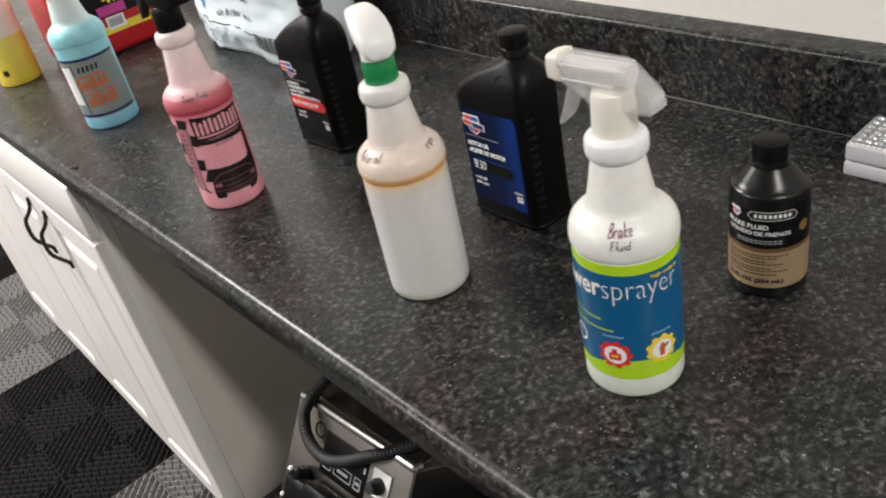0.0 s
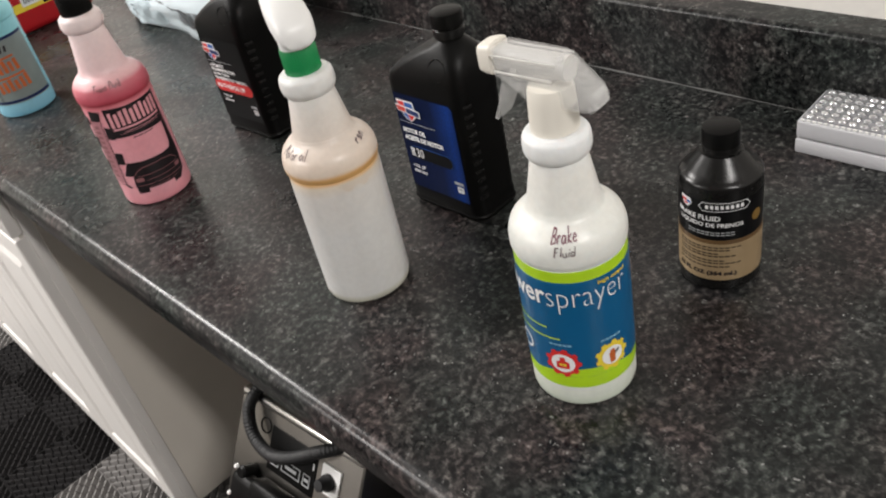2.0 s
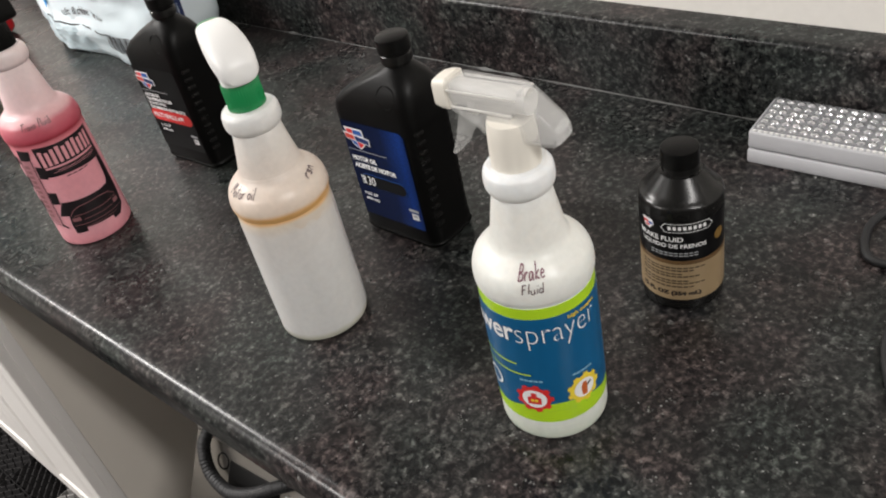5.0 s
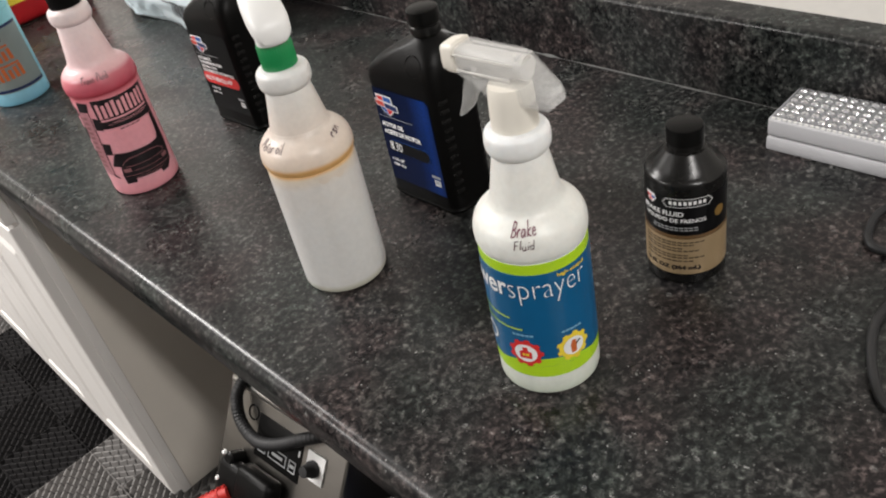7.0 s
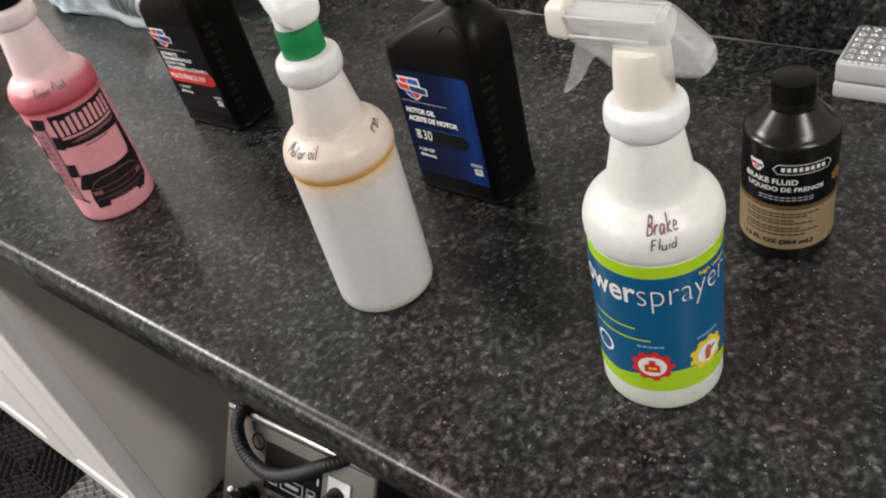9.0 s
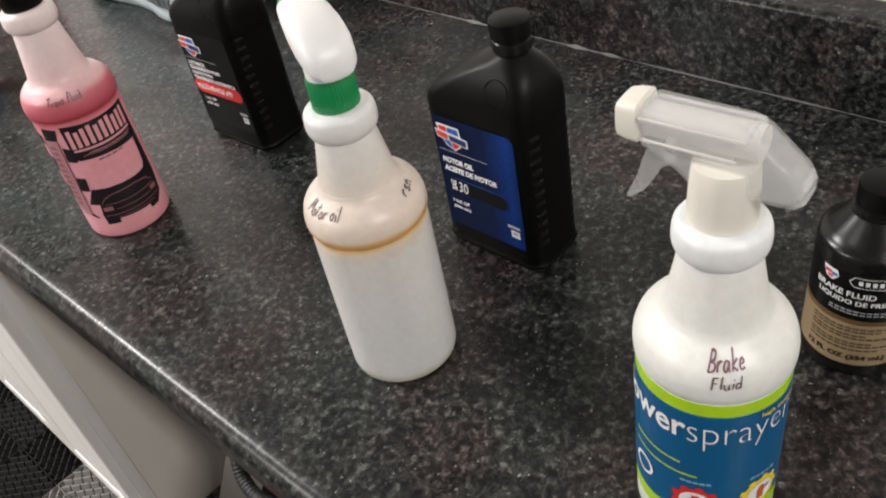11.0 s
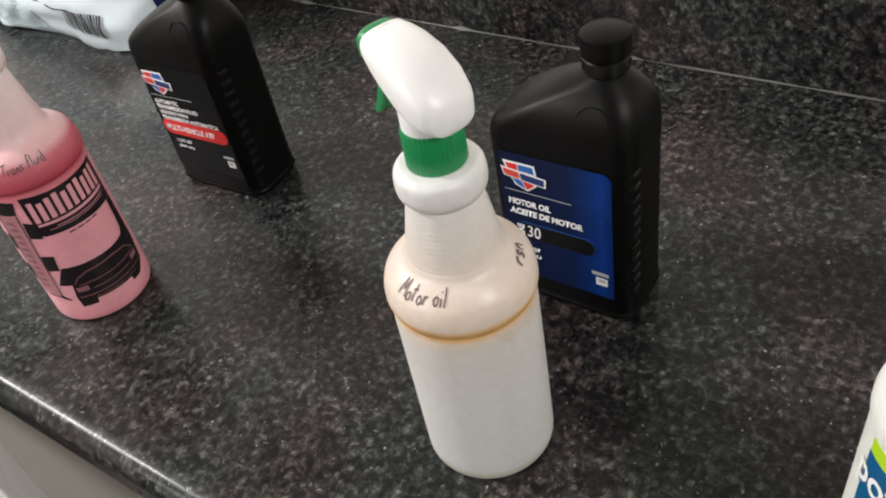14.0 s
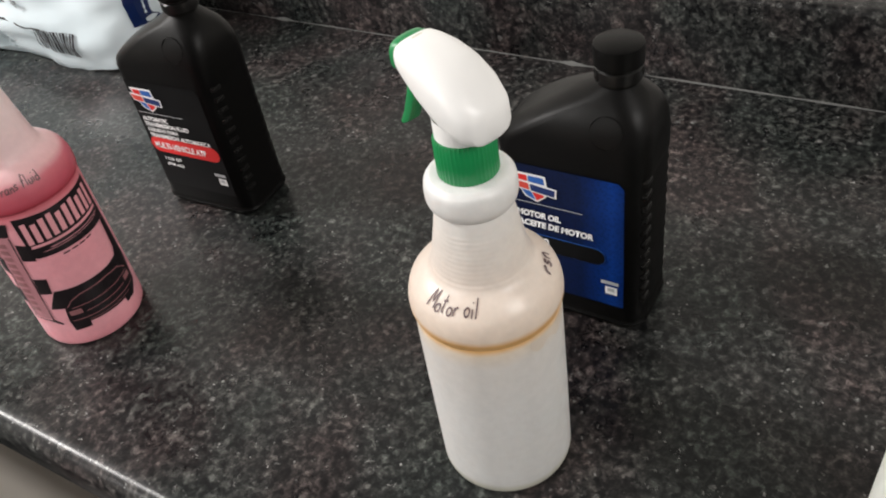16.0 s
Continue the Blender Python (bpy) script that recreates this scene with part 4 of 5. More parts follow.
    for ang, z in ((199, 0.0672), (252, 0.0676)):
        part("badge_caption", wrap(shapes([rect(-0.0072 + 0.0036 * k, 0, 0.0030, 0.0020) for k in range(5)]), SPRAY, ang, z, 0.0011, 0), M["label_sky"], lab, "", False)
    ring = disc(0, 0, 0.0085)
    part("badge", wrap(shapes([[p, q, (q[0] * 0.75, q[1] * 0.75), (p[0] * 0.75, p[1] * 0.75)] for p, q in zip(ring, ring[1:] + ring[:1])]), SPRAY, 151, 0.056, 0.0011), M["print_white"], lab, "", False)
    part("writing", wrap(hand_lettering("Brake", 0.0165, 0.0080, 0.0009, 3), SPRAY, 216, 0.1655, 0.0006), M["ink_red"], b, "faded marker writing", False)
    part("writing", wrap(hand_lettering("Fluid", 0.0150, 0.0066, 0.0008, 4), SPRAY, 216, 0.1560, 0.0006), M["ink"], b, "", False)
    return b


# pink bottle, black trigger
def pink_sprayer():
    b = spray_bottle("spray_bottle", 0.407, 1.0175, "spray bottle of pink fluid with black printed label", M["bottle_pink"], profile=TALL)
    part("collar", grip_collar(0.0180, 0.2372, 0.2640, 40), M["black"], b)
    outline = [(0.050, 0.305), (-0.020, 0.302), (-0.044, 0.280), (-0.046, 0.262), (-0.016, 0.258), (0.014, 0.258), (0.020, 0.268), (0.050, 0.283)]
    head = turned(part("head", slab(outline, -0.013, 0.013, 0.004), M["black"], b, "black trigger head"), 8, 0.008)
    part("nozzle", loft([(0.0495, 0.294, 0.011, 0.0115), (0.052, 0.294, 0.013, 0.013), (0.060, 0.294, 0.012, 0.012), (0.061, 0.294, 0.010, 0.010)], 20, 4), M["black"], head)
    part("trigger", slab([(0.045, 0.281), (0.030, 0.275), (0.036, 0.262), (0.050, 0.240), (0.056, 0.238), (0.052, 0.258)], -0.005, 0.005, 0.0014), M["black"], head)
    # block logo drawn as plain bars on a black plate
    def art(name, polys, material, lift, parent=b, label=""):
        return part(name, wrap(round_art(polys, 0.08), SPRAY, 230, 0.08, lift), material, parent, label, False)

    def bar(a0, a1, h0, h1):
        return [(a0, h0), (a1, h0), (a1, h1), (a0, h1)]

    plate = art("label", [[(219, 0.0985), (224, 0.0965), (262, 0.0958), (306, 0.0935), (314, 0.0935), (314.5, 0.1335), (252, 0.1335), (219, 0.1350)]], M["print_black"], 0.0004, label="black printed plate")
    letters = []

    def block(a0, a1, h0, h1):
        """One block of the logo, leaning with the arched baseline."""
        rise = 0.0012 * math.sin(math.radians((a0 - 222) * 2))
        letters.append([(a0, h0 + rise), (a1, h0 + rise), (a1 + 0.8, h1 + rise), (a0 + 0.8, h1 + rise)])

    for k in range(10):
        block(223 + 8.6 * k, 228.4 + 8.6 * k, 0.1100, (0.1296, 0.1268, 0.1286)[k % 3])
    block(223, 306, 0.1064, 0.1088)
    art("logo_bar", letters, M["logo_pink"], 0.0008, plate)
    art("logo_line", [bar(240, 304, 0.1030, 0.1036), bar(232, 300, 0.1012, 0.1016)], M["logo_pink"], 0.0008, plate)
    art("print_line", [bar(247 + 9 * k, 254 + 9 * k, 0.0925, 0.0937) for k in range(4)], M["print_black"], 0.0006)
    # frame of the lower panel and the small car seen from the front, as plain shapes
    car = art("print_frame", [[(218, 0.0625), (239, 0.0612), (280, 0.0600), (296, 0.0606), (301, 0.066), (303, 0.080), (304, 0.0932), (314, 0.0932), (314, 0.049), (308, 0.0265), (294, 0.0176), (281, 0.0176), (280, 0.0225), (236, 0.0235), (235, 0.0185), (217, 0.0180), (216, 0.030), (219, 0.0426), (224, 0.052), (217, 0.0535)]], M["print_black"], 0.0005)
    rows = [(222, 0.0440), (229, 0.0500), (240, 0.0535), (272, 0.0545), (290, 0.0520), (302, 0.0440)]
    art("car_lines", [[p, q, (q[0], q[1] - 0.0010), (p[0], p[1] - 0.0010)] for p, q in zip(rows, rows[1:])] + [bar(226, 300, 0.0415, 0.0422), bar(238, 288, 0.0345, 0.0352), bar(220, 303, 0.0285, 0.0292), bar(236, 290, 0.0250, 0.0255)], M["logo_rose"], 0.0008, car)
    art("headlight", [bar(221, 234, 0.0345, 0.0395)], M["logo_rose"], 0.0008, car)
    art("headlight", [bar(291, 303, 0.0345, 0.0395)], M["logo_rose"], 0.0008, car)
    # chequered flag running down the side
    for cell in ([(186, 0.1200), (208, 0.1204), (213, 0.1325), (191, 0.1341)], [(207, 0.0968), (220.5, 0.0950), (223.5, 0.1094), (209.5, 0.1130)], [(203, 0.0612), (216, 0.0606), (219, 0.0762), (205, 0.0776)], [(205, 0.0442), (222, 0.0430), (232, 0.0560), (217, 0.0608)], [(170, 0.0830), (179.5, 0.0813), (184.5, 0.0972), (174, 0.0990)], [(164, 0.0495), (175.5, 0.0480), (180, 0.0637), (168, 0.0655)], [(158, 0.1150), (176, 0.1130), (182, 0.1240), (163, 0.1260)], [(196, 0.0300), (207, 0.0262), (209, 0.0272), (199, 0.0330)]):
        art("flag_check", [cell], M["print_black"], 0.0005)
    art("text_panel", [[(183, 0.1195), (207, 0.1198), (199, 0.0330), (176, 0.0345)]], M["logo_dusk"], 0.0004, b, "dull pink side panel")
    art("panel_text", [[(188 - 0.75 * k, 0.110 - 0.0068 * k), (199 - 0.75 * k, 0.110 - 0.0068 * k), (199 - 0.75 * k, 0.1140 - 0.0068 * k), (188.4 - 0.75 * k, 0.1140 - 0.0068 * k)] for k in range(11)], M["logo_rose"], 0.0007)
    art("flag_line", [[(207, 0.1200), (208.4, 0.1200), (200.8, 0.0320), (199.4, 0.0320)], [(183, 0.1200), (184.4, 0.1200), (177, 0.0330), (175.6, 0.0330)], [(176, 0.0325), (200, 0.0308), (200, 0.0318), (176, 0.0335)]], M["print_black"], 0.0008)
    part("writing", wrap(hand_lettering("Trans fluid", 0.031, 0.0068, 0.0008, 5), SPRAY, 242, 0.1605, 0.0006, 2), M["ink"], b, "dark marker writing", False)
    return b


def blue_sprayer():
    b = spray_bottle("spray_bottle", 0.426, 1.490, "spray bottle of pale blue fluid with grey label", M["bottle_blue"])
    b.scale = (1.06, 1.06, 1.06)
    part("collar", grip_collar(0.0175, 0.2300, 0.2560, 40), M["white"], b)
    outline = [(0.045, 0.300), (-0.022, 0.298), (-0.046, 0.275), (-0.046, 0.262), (-0.016, 0.257), (0.012, 0.258), (0.020, 0.268), (0.045, 0.280)]
    part("head", slab(outline, -0.013, 0.013, 0.004), M["white"], b, "white trigger head")
    lab = part("label", label_strip(SPRAY, 120, 320, 0.022, 0.120, 0.0003), M["label_grey"], b, "grey printed label")
    for z in (0.0235, 0.1165):
        part("label_edge", label_strip(SPRAY, 120, 320, z, z + 0.004, 0.0006), M["navy"], lab)
    part("text_block", label_strip(SPRAY, 176, 206, 0.045, 0.108, 0.0006), M["print_white"], lab, "pale text block")
    ang = 245
    bars = []
    for row, v in enumerate((0.0135, -0.0145)):
        for i in range(6):
            tall = (0.019, 0.015, 0.017)[(i + row) % 3]
            bars.append(rect(-0.0210 + i * 0.0082 + row * 0.003, v - 0.011 + tall / 2, 0.0052, tall))
        bars.append(rect(-0.0005 + row * 0.003, v + 0.0106, 0.046, 0.0030))
    part("logo_bar", wrap(shapes(bars), SPRAY, ang, 0.067, 0.0008, 4), M["print_orange"], lab, "", False)
    part("stripe_print", wrap(shapes([[(-0.016 + i * 0.007, 0), (-0.0125 + i * 0.007, 0), (-0.0105 + i * 0.007, 0.009), (-0.014 + i * 0.007, 0.009)] for i in range(5)]), SPRAY, ang, 0.099, 0.0008, 2), M["print_black"], lab, "", False)
    part("print_rule", wrap(shapes([rect(0, 0, 0.0012, 0.086)]), SPRAY, 212, 0.071, 0.0008), M["print_black"], lab, "", False)
    return b


def yellow_sprayer():
    b = spray_bottle("spray_bottle", 0.405, 1.945, "spray bottle half full of yellow fluid", M["bottle_yellow"])
    part("collar", grip_collar(0.0175, 0.2300, 0.2560, 40), M["white"], b)
    part("head", slab([(0.045, 0.300), (-0.022, 0.298), (-0.046, 0.275), (-0.046, 0.262), (-0.016, 0.257), (0.012, 0.258), (0.020, 0.268), (0.045, 0.280)], -0.013, 0.013, 0.004), M["white"], b)
    part("print_mark", wrap(shapes([rect(0, 0, 0.012, 0.012)]), SPRAY, 225, 0.03, 0.0006), M["print_black"], b, "", False)
    return b


# quart jugs
def oil_jug(x, y, label, kind, turn=0):
    """Local frame: front face looks to -x, the neck sits towards -y."""
    b = thing("oil_bottle", x, y, COUNTER, turn, label, "oil bottle", "quart bottles")
    D, W = 0.064, 0.110

    def ring(z, x0, x1, y0, y1, c):
        pts = []
        for cx, cy, a0 in ((x0 + c, y0 + c, 180), (x1 - c, y0 + c, 270), (x1 - c, y1 - c, 0), (x0 + c, y1 - c, 90)):
            for k in range(7):
                a = radians(a0 + 15 * k)
                pts.append((cx + c * math.cos(a), cy + c * math.sin(a), z))
        return pts

    rows = [ring(0.0, 0.008, D - 0.008, 0.008, W - 0.008, 0.013), ring(0.0012, 0.0042, D - 0.0042, 0.0042, W - 0.0042, 0.015), ring(0.004, 0.0014, D - 0.0014, 0.0014, W - 0.0014, 0.015), ring(0.008, 0, D, 0, W, 0.015), ring(0.010, 0.001, D - 0.001, 0.001, W - 0.001, 0.015), ring(0.012, 0.001, D - 0.001, 0.001, W - 0.001, 0.015)]
    # grip grooves down the narrow sides
    for i in range(27):
        z = 0.02 + i * 0.005
        g = 0.0010 if i % 2 and i < 25 else 0.0
        rows.append(ring(z, 0.001, D - 0.001, 0.001 + g, W - 0.001, 0.015))
    ny = 0.030
    for k in range(1, 13):
        t = k / 12
        cx = D / 2
        hx = (D / 2 - 0.001) + (0.0132 - D / 2 + 0.001) * t ** 2.2
        lo = 0.001 + (ny - 0.0132 - 0.001) * t ** 3
        hi = (W - 0.001) + (ny + 0.0132 - W + 0.001) * t ** 1.25
        z = 0.1535 + 0.0425 * (0.85 * t + 0.15 * math.sin(t * math.pi / 2))
        c = 0.015 + 0.004 * t
        rows.append(ring(z, cx - hx, cx + hx, lo, hi, min(c, hx * 0.999, (hi - lo) / 2 * 0.999)))
    rows.append(ring(0.205, D / 2 - 0.0128, D / 2 + 0.0128, ny - 0.0128, ny + 0.0128, 0.01275))
    bm, prev = bmesh.new(), None
    for row in rows:
        vs = [bm.verts.new(p) for p in row]
        if prev:
            n = len(vs)
            for i in range(n):
                bm.faces.new((prev[i], prev[(i + 1) % n], vs[(i + 1) % n], vs[i]))
        else:
            bm.faces.new(vs[::-1])
        prev = vs
    bm.faces.new(prev)
    body = part("jug", bm, M["black"], b)
    cap = part("cap", lathe([(0.0150, 0.2085), (0.0158, 0.2092), (0.0160, 0.2200), (0.0156, 0.2222), (0.0145, 0.2230), (0.0, 0.2232)], 44), M["black"], b)
    cap.matrix_basis = pose(D / 2, ny, 0, 0, 0, 0)
    ringp = part("cap_ring", lathe([(0.0130, 0.1985), (0.0152, 0.199), (0.0155, 0.2035), (0.0150, 0.2065), (0.0138, 0.2075)], 40), M["black_gloss"], b)
    ringp.matrix_basis = pose(D / 2, ny, 0, 0, 0, 0)
    dim = part("dimple", lathe([(0.0107, -0.0006), (0.0110, 0.00015), (0.0113, -0.0006)], 32), M["black"], b)
    dim.matrix_basis = pose(0.0039, 0.0277, 0.1735, 0, -75, 0)
    for k in range(11):
        zk = 0.030 + 0.0105 * k
        part("grip_rib", box(0.0065, 0.017, 0.0004, 0.005, zk, zk + 0.0042, 0.0014, 2), M["black_gloss"], b)
    # label
    f = 0.0006
    y0, y1, z0, z1 = 0.014, 0.098, 0.025, 0.139
    field = M["oil_label"] if kind == "oil" else M["label_black"]
    yc, zc, w, h = (y0 + y1) / 2, (z0 + z1) / 2, y1 - y0, z1 - z0

    def flat(name, bm, material, lift, parent, v=0.0, u=0.0, label=""):
        if name.startswith("emblem"):
            bmesh.ops.scale(bm, vec=(1.3, 1.25, 1), verts=bm.verts)
        return part(name, lay(bm, 0.001 - lift, yc - u, zc + v), material, parent, label, False)

    c = 0.004
    lab = flat("label", shapes([[(-w / 2, -h / 2), (w / 2, -h / 2), (w / 2, h / 2 - c), (w / 2 - c, h / 2), (-w / 2, h / 2)]], 0.05), field, f, b, label="printed front label")
    # emblem as plain shapes
    eu, ev = -0.0235, 0.0395
    emb = flat("emblem", shapes([[(-0.0115, 0.0085), (0.0075, 0.0085), (0.0085, 0.0), (0.0075, -0.006), (0.002, -0.0105), (-0.005, -0.0075), (-0.009, 0.0)]], 0.05), M["print_white"], f + 0.0006, lab, ev, eu, "white, red and blue emblem")
    flat("emblem_top", shapes([[(-0.0098, 0.0072), (-0.003, 0.0072), (-0.003, 0.0032), (-0.0088, 0.0036)]], 0.05), M["print_red"], f + 0.0009, emb, ev, eu)
    flat("emblem_top", shapes([[(-0.0022, 0.0072), (0.0064, 0.0072), (0.0070, 0.0026), (-0.0022, 0.0032)]], 0.05), M["print_blue"], f + 0.0009, emb, ev, eu)
    flat("emblem_foot", shapes([[(-0.0072, -0.0022), (-0.0012, -0.0034), (0.0012, -0.0092), (-0.0040, -0.0066)]], 0.05), M["print_blue"], f + 0.0009, emb, ev, eu)
    flat("emblem_foot", shapes([[(-0.0004, -0.0036), (0.0066, -0.0048), (0.0060, -0.0060), (0.0020, -0.0092)]], 0.05), M["print_red"], f + 0.0009, emb, ev, eu)
    flat("emblem_banner", shapes([[(-0.0128, 0.0042), (0.0140, 0.0014), (0.0136, -0.0050), (-0.0112, -0.0020)]], 0.05), M["print_white"], f + 0.0012, emb, ev, eu)
    flat("emblem_bar", shapes([[(-0.0118, 0.0032), (-0.0022, 0.0022), (-0.0018, -0.0022), (-0.0104, -0.0012)]], 0.05), M["emblem_red"], f + 0.0015, emb, ev, eu)
    flat("emblem_bar", shapes([[(-0.0012, 0.0020), (0.0130, 0.0006), (0.0126, -0.0040), (-0.0008, -0.0024)]], 0.05), M["emblem_navy"], f + 0.0015, emb, ev, eu)

    def line(text, v, hgt, u0, width=None, bold=0.035, material="print_white", lift=0.0012):
        bm = lettering(text, width, hgt, bold, 0.12)
        left = min(q.co.x for q in bm.verts)
        return flat("lettering", bm, M[material], f + lift, lab, v, u0 - left)

    flat("rule", shapes([rect(0, 0, w * 0.62, 0.0006)], 0.05), M["print_grey"], f + 0.0006, lab, 0.0245, -w * 0.16)
    if kind == "oil":
        line("MOTOR OIL", 0.0150, 0.0058, -0.037, 0.0335, 0.05)
        line("ACEITE DE MOTOR", 0.0062, 0.0058, -0.037, 0.0575, 0.05)
        flat("oval_rim", shapes([stadium(0, 0, 0.062, 0.0156)], 0.2), M["print_blue"], f + 0.0005, lab, -0.0115, -0.002)
        flat("oval", shapes([stadium(0, 0, 0.0612, 0.0148)], 0.2), M["label_black"], f + 0.0008, lab, -0.0115, -0.002)
        grade = lettering("SAE", 0.0105, 0.0058, 0.03)
        bmesh.ops.rotate(grade, cent=(0, 0, 0), matrix=Matrix.Rotation(radians(90), 3, "Z"), verts=grade.verts)
        flat("lettering", grade, M["print_white"], f + 0.0012, lab, -0.0112, -0.0295)
        line("30", -0.0112, 0.0108, -0.0245, 0.0108, 0.0)
        line("1 U.S. QT", -0.0290, 0.0042, -0.034, 0.019, 0.045)
        line("(946 mL)", -0.0355, 0.0042, -0.034, 0.019, 0.045)
    else:
        line("AUTOMATIC", 0.0185, 0.0046, -0.037, 0.030)
        line("TRANSMISSION FLUID", 0.0125, 0.0046, -0.037, 0.052)
        line("LIQUIDO PARA", 0.0062, 0.0046, -0.036, 0.036)
        line("TRANSMISION AUTOMATICA", 0.0003, 0.0046, -0.036, 0.071)
        flat("oval", shapes([stadium(0, 0, 0.081, 0.0165)], 0.2), M["print_red"], f + 0.0006, lab, -0.0105, 0.0)
        line("MULTI-VEHICLE ATF", -0.0105, 0.0068, -0.036, 0.062, 0.025)
        line("1 U.S. QT", -0.0255, 0.0042, -0.030, 0.020)
        line("(946 mL)", -0.0320, 0.0042, -0.030, 0.020)
    flat("code_bar", shapes([rect(0, 0, 0.013, 0.0032)], 0.05), M["print_grey"], f + 0.0006, lab, -0.034, 0.032)
    flat("code_block", shapes([rect(0, 0, 0.009, 0.0075)], 0.05), M["print_white"], f + 0.0006, lab, -0.0415, 0.033)
    flat("code_block_mark", shapes([rect(0, 0.001, 0.005, 0.0032)], 0.05), M["print_grey"], f + 0.0009, lab, -0.0415, 0.033)
    return b


def brake_can():
    prof = smooth_profile([(0.0, 0.002), (0.028, 0.002), (0.031, 0.0), (0.031, 0.0), (0.0340, 0.002), (0.0344, 0.006), (0.0344, 0.006), (0.0342, 0.060), (0.0344, 0.104), (0.0344, 0.104), (0.0338, 0.108), (0.030, 0.1115), (0.030, 0.1115), (0.0175, 0.1265), (0.0175, 0.1265), (0.0155, 0.1275), (0.0155, 0.133)], 4)
    b = thing("fluid_bottle", 0.6185, 0.347, COUNTER, 0, "small black brake fluid bottle with black and tan label", "bottle")
    part("bottle", lathe(prof, 56), M["black_gloss"], b)
    part("cap", lathe([(0.0142, 0.1285), (0.0153, 0.1290), (0.0155, 0.1460), (0.0151, 0.1474), (0.0142, 0.1480), (0.0, 0.1478)], 48), M["black"], b)
    part("cap_ring", lathe([(0.0150, 0.1262), (0.0168, 0.1265), (0.0170, 0.1278), (0.0150, 0.1282)], 40), M["black_gloss"], b)
    lab = part("label", label_strip(prof, 110, 340, 0.012, 0.096, 0.0003), M["label_black"], b, "black printed label")
    part("label_field", label_strip(prof, 110, 340, 0.0135, 0.0525, 0.0006), M["tan"], lab, "tan lower label field")
    part("label_edge", label_strip(prof, 110, 340, 0.0528, 0.0565, 0.0006), M["tan_dark"], lab, "brown fade of the label field")

    def line(text, z, hgt, width, ang, bold=0.02, m="print_white", turn=0):
        part("lettering", wrap(lettering(text, width, hgt, bold), prof, ang, z, 0.0009, turn), M[m], lab, "", False)

    ang = 215
    pts = [(-0.016, 0.0035), (0.016, 0.0035), (0.019, 0), (0.016, -0.0035), (-0.016, -0.0035), (-0.019, 0)]
    pts = [(u * 1.12, v * 1.25) for u, v in pts]
    inn = [(-0.0156, 0.0028), (0.0156, 0.0028), (0.0181, 0), (0.0156, -0.0028), (-0.0156, -0.0028), (-0.0181, 0)]
    inn = [(u * 1.135, v * 1.38) for u, v in inn]
    part("name_plate", wrap(shapes([[pts[i], pts[(i + 1) % 6], inn[(i + 1) % 6], inn[i]] for i in range(6)]), prof, ang, 0.0910, 0.0008, 1), M["print_white"], lab, "", False)
    part("name_bar", wrap(shapes([rect(-0.0140 + 0.0040 * i, 0, 0.0025, 0.0036) for i in range(8)]), prof, ang, 0.0910, 0.0008, 1), M["print_white"], lab, "", False)
    part("emblem", wrap(shapes([[(-0.006, 0.0045), (0.0045, 0.0045), (0.006, 0.0), (0.002, -0.005), (-0.003, -0.004), (-0.005, 0)]]), prof, 159, 0.0905, 0.0008), M["print_white"], lab, "small emblem", False)
    part("emblem_bar", wrap(shapes([rect(-0.002, 0.001, 0.005, 0.0025), rect(0.0, -0.002, 0.004, 0.002)]), prof, 159, 0.0905, 0.0011), M["print_red"], lab, "", False)
    part("emblem_bar", wrap(shapes([rect(0.003, 0.0005, 0.004, 0.0022)]), prof, 159, 0.0905, 0.0011), M["print_blue"], lab, "", False)
    line("BRAKE FLUID", 0.0795, 0.0048, 0.040, 176)
    line("LIQUIDO DE FRENOS", 0.0722, 0.0048, 0.056, 194)
    for i, (w, z) in enumerate(((0.040, 0.0650), (0.040, 0.0625))):
        part("print_line", wrap(shapes([rect(-w / 2 + 0.002 + 0.004 * k, 0, 0.0031, 0.0009) for k in range(10)]), prof, 196, z, 0.0009), M["print_grey"], lab, "", False)
    for i, z in enumerate((0.0490, 0.0462, 0.0425, 0.0397, 0.0350, 0.0322, 0.0285)):
        part("print_line", wrap(shapes([rect(-0.027 + 0.0047 * k, 0, 0.0039, 0.0014) for k in range(12 - (i * 2) % 5)]), prof, 194, z, 0.0009), M["print_brown"], lab, "", False)
    line("12 FL OZ (354 mL)", 0.0205, 0.0058, 0.053, 189, 0.05, "print_black")
    part("seal", wrap(shapes([disc(0, 0, 0.0055)]), prof, 264, 0.075, 0.0008), M["seal_gold"], lab, "round gold seal", False)
    return b


motor_oil_sprayer()
power_sprayer()
pink_sprayer()
blue_sprayer()
yellow_sprayer()
oil_jug(0.553, 0.579, "black motor oil quart bottle with blue label", "oil")
oil_jug(0.555, 0.955, "black transmission fluid quart bottle with red banner label", "atf", 3)
brake_can()


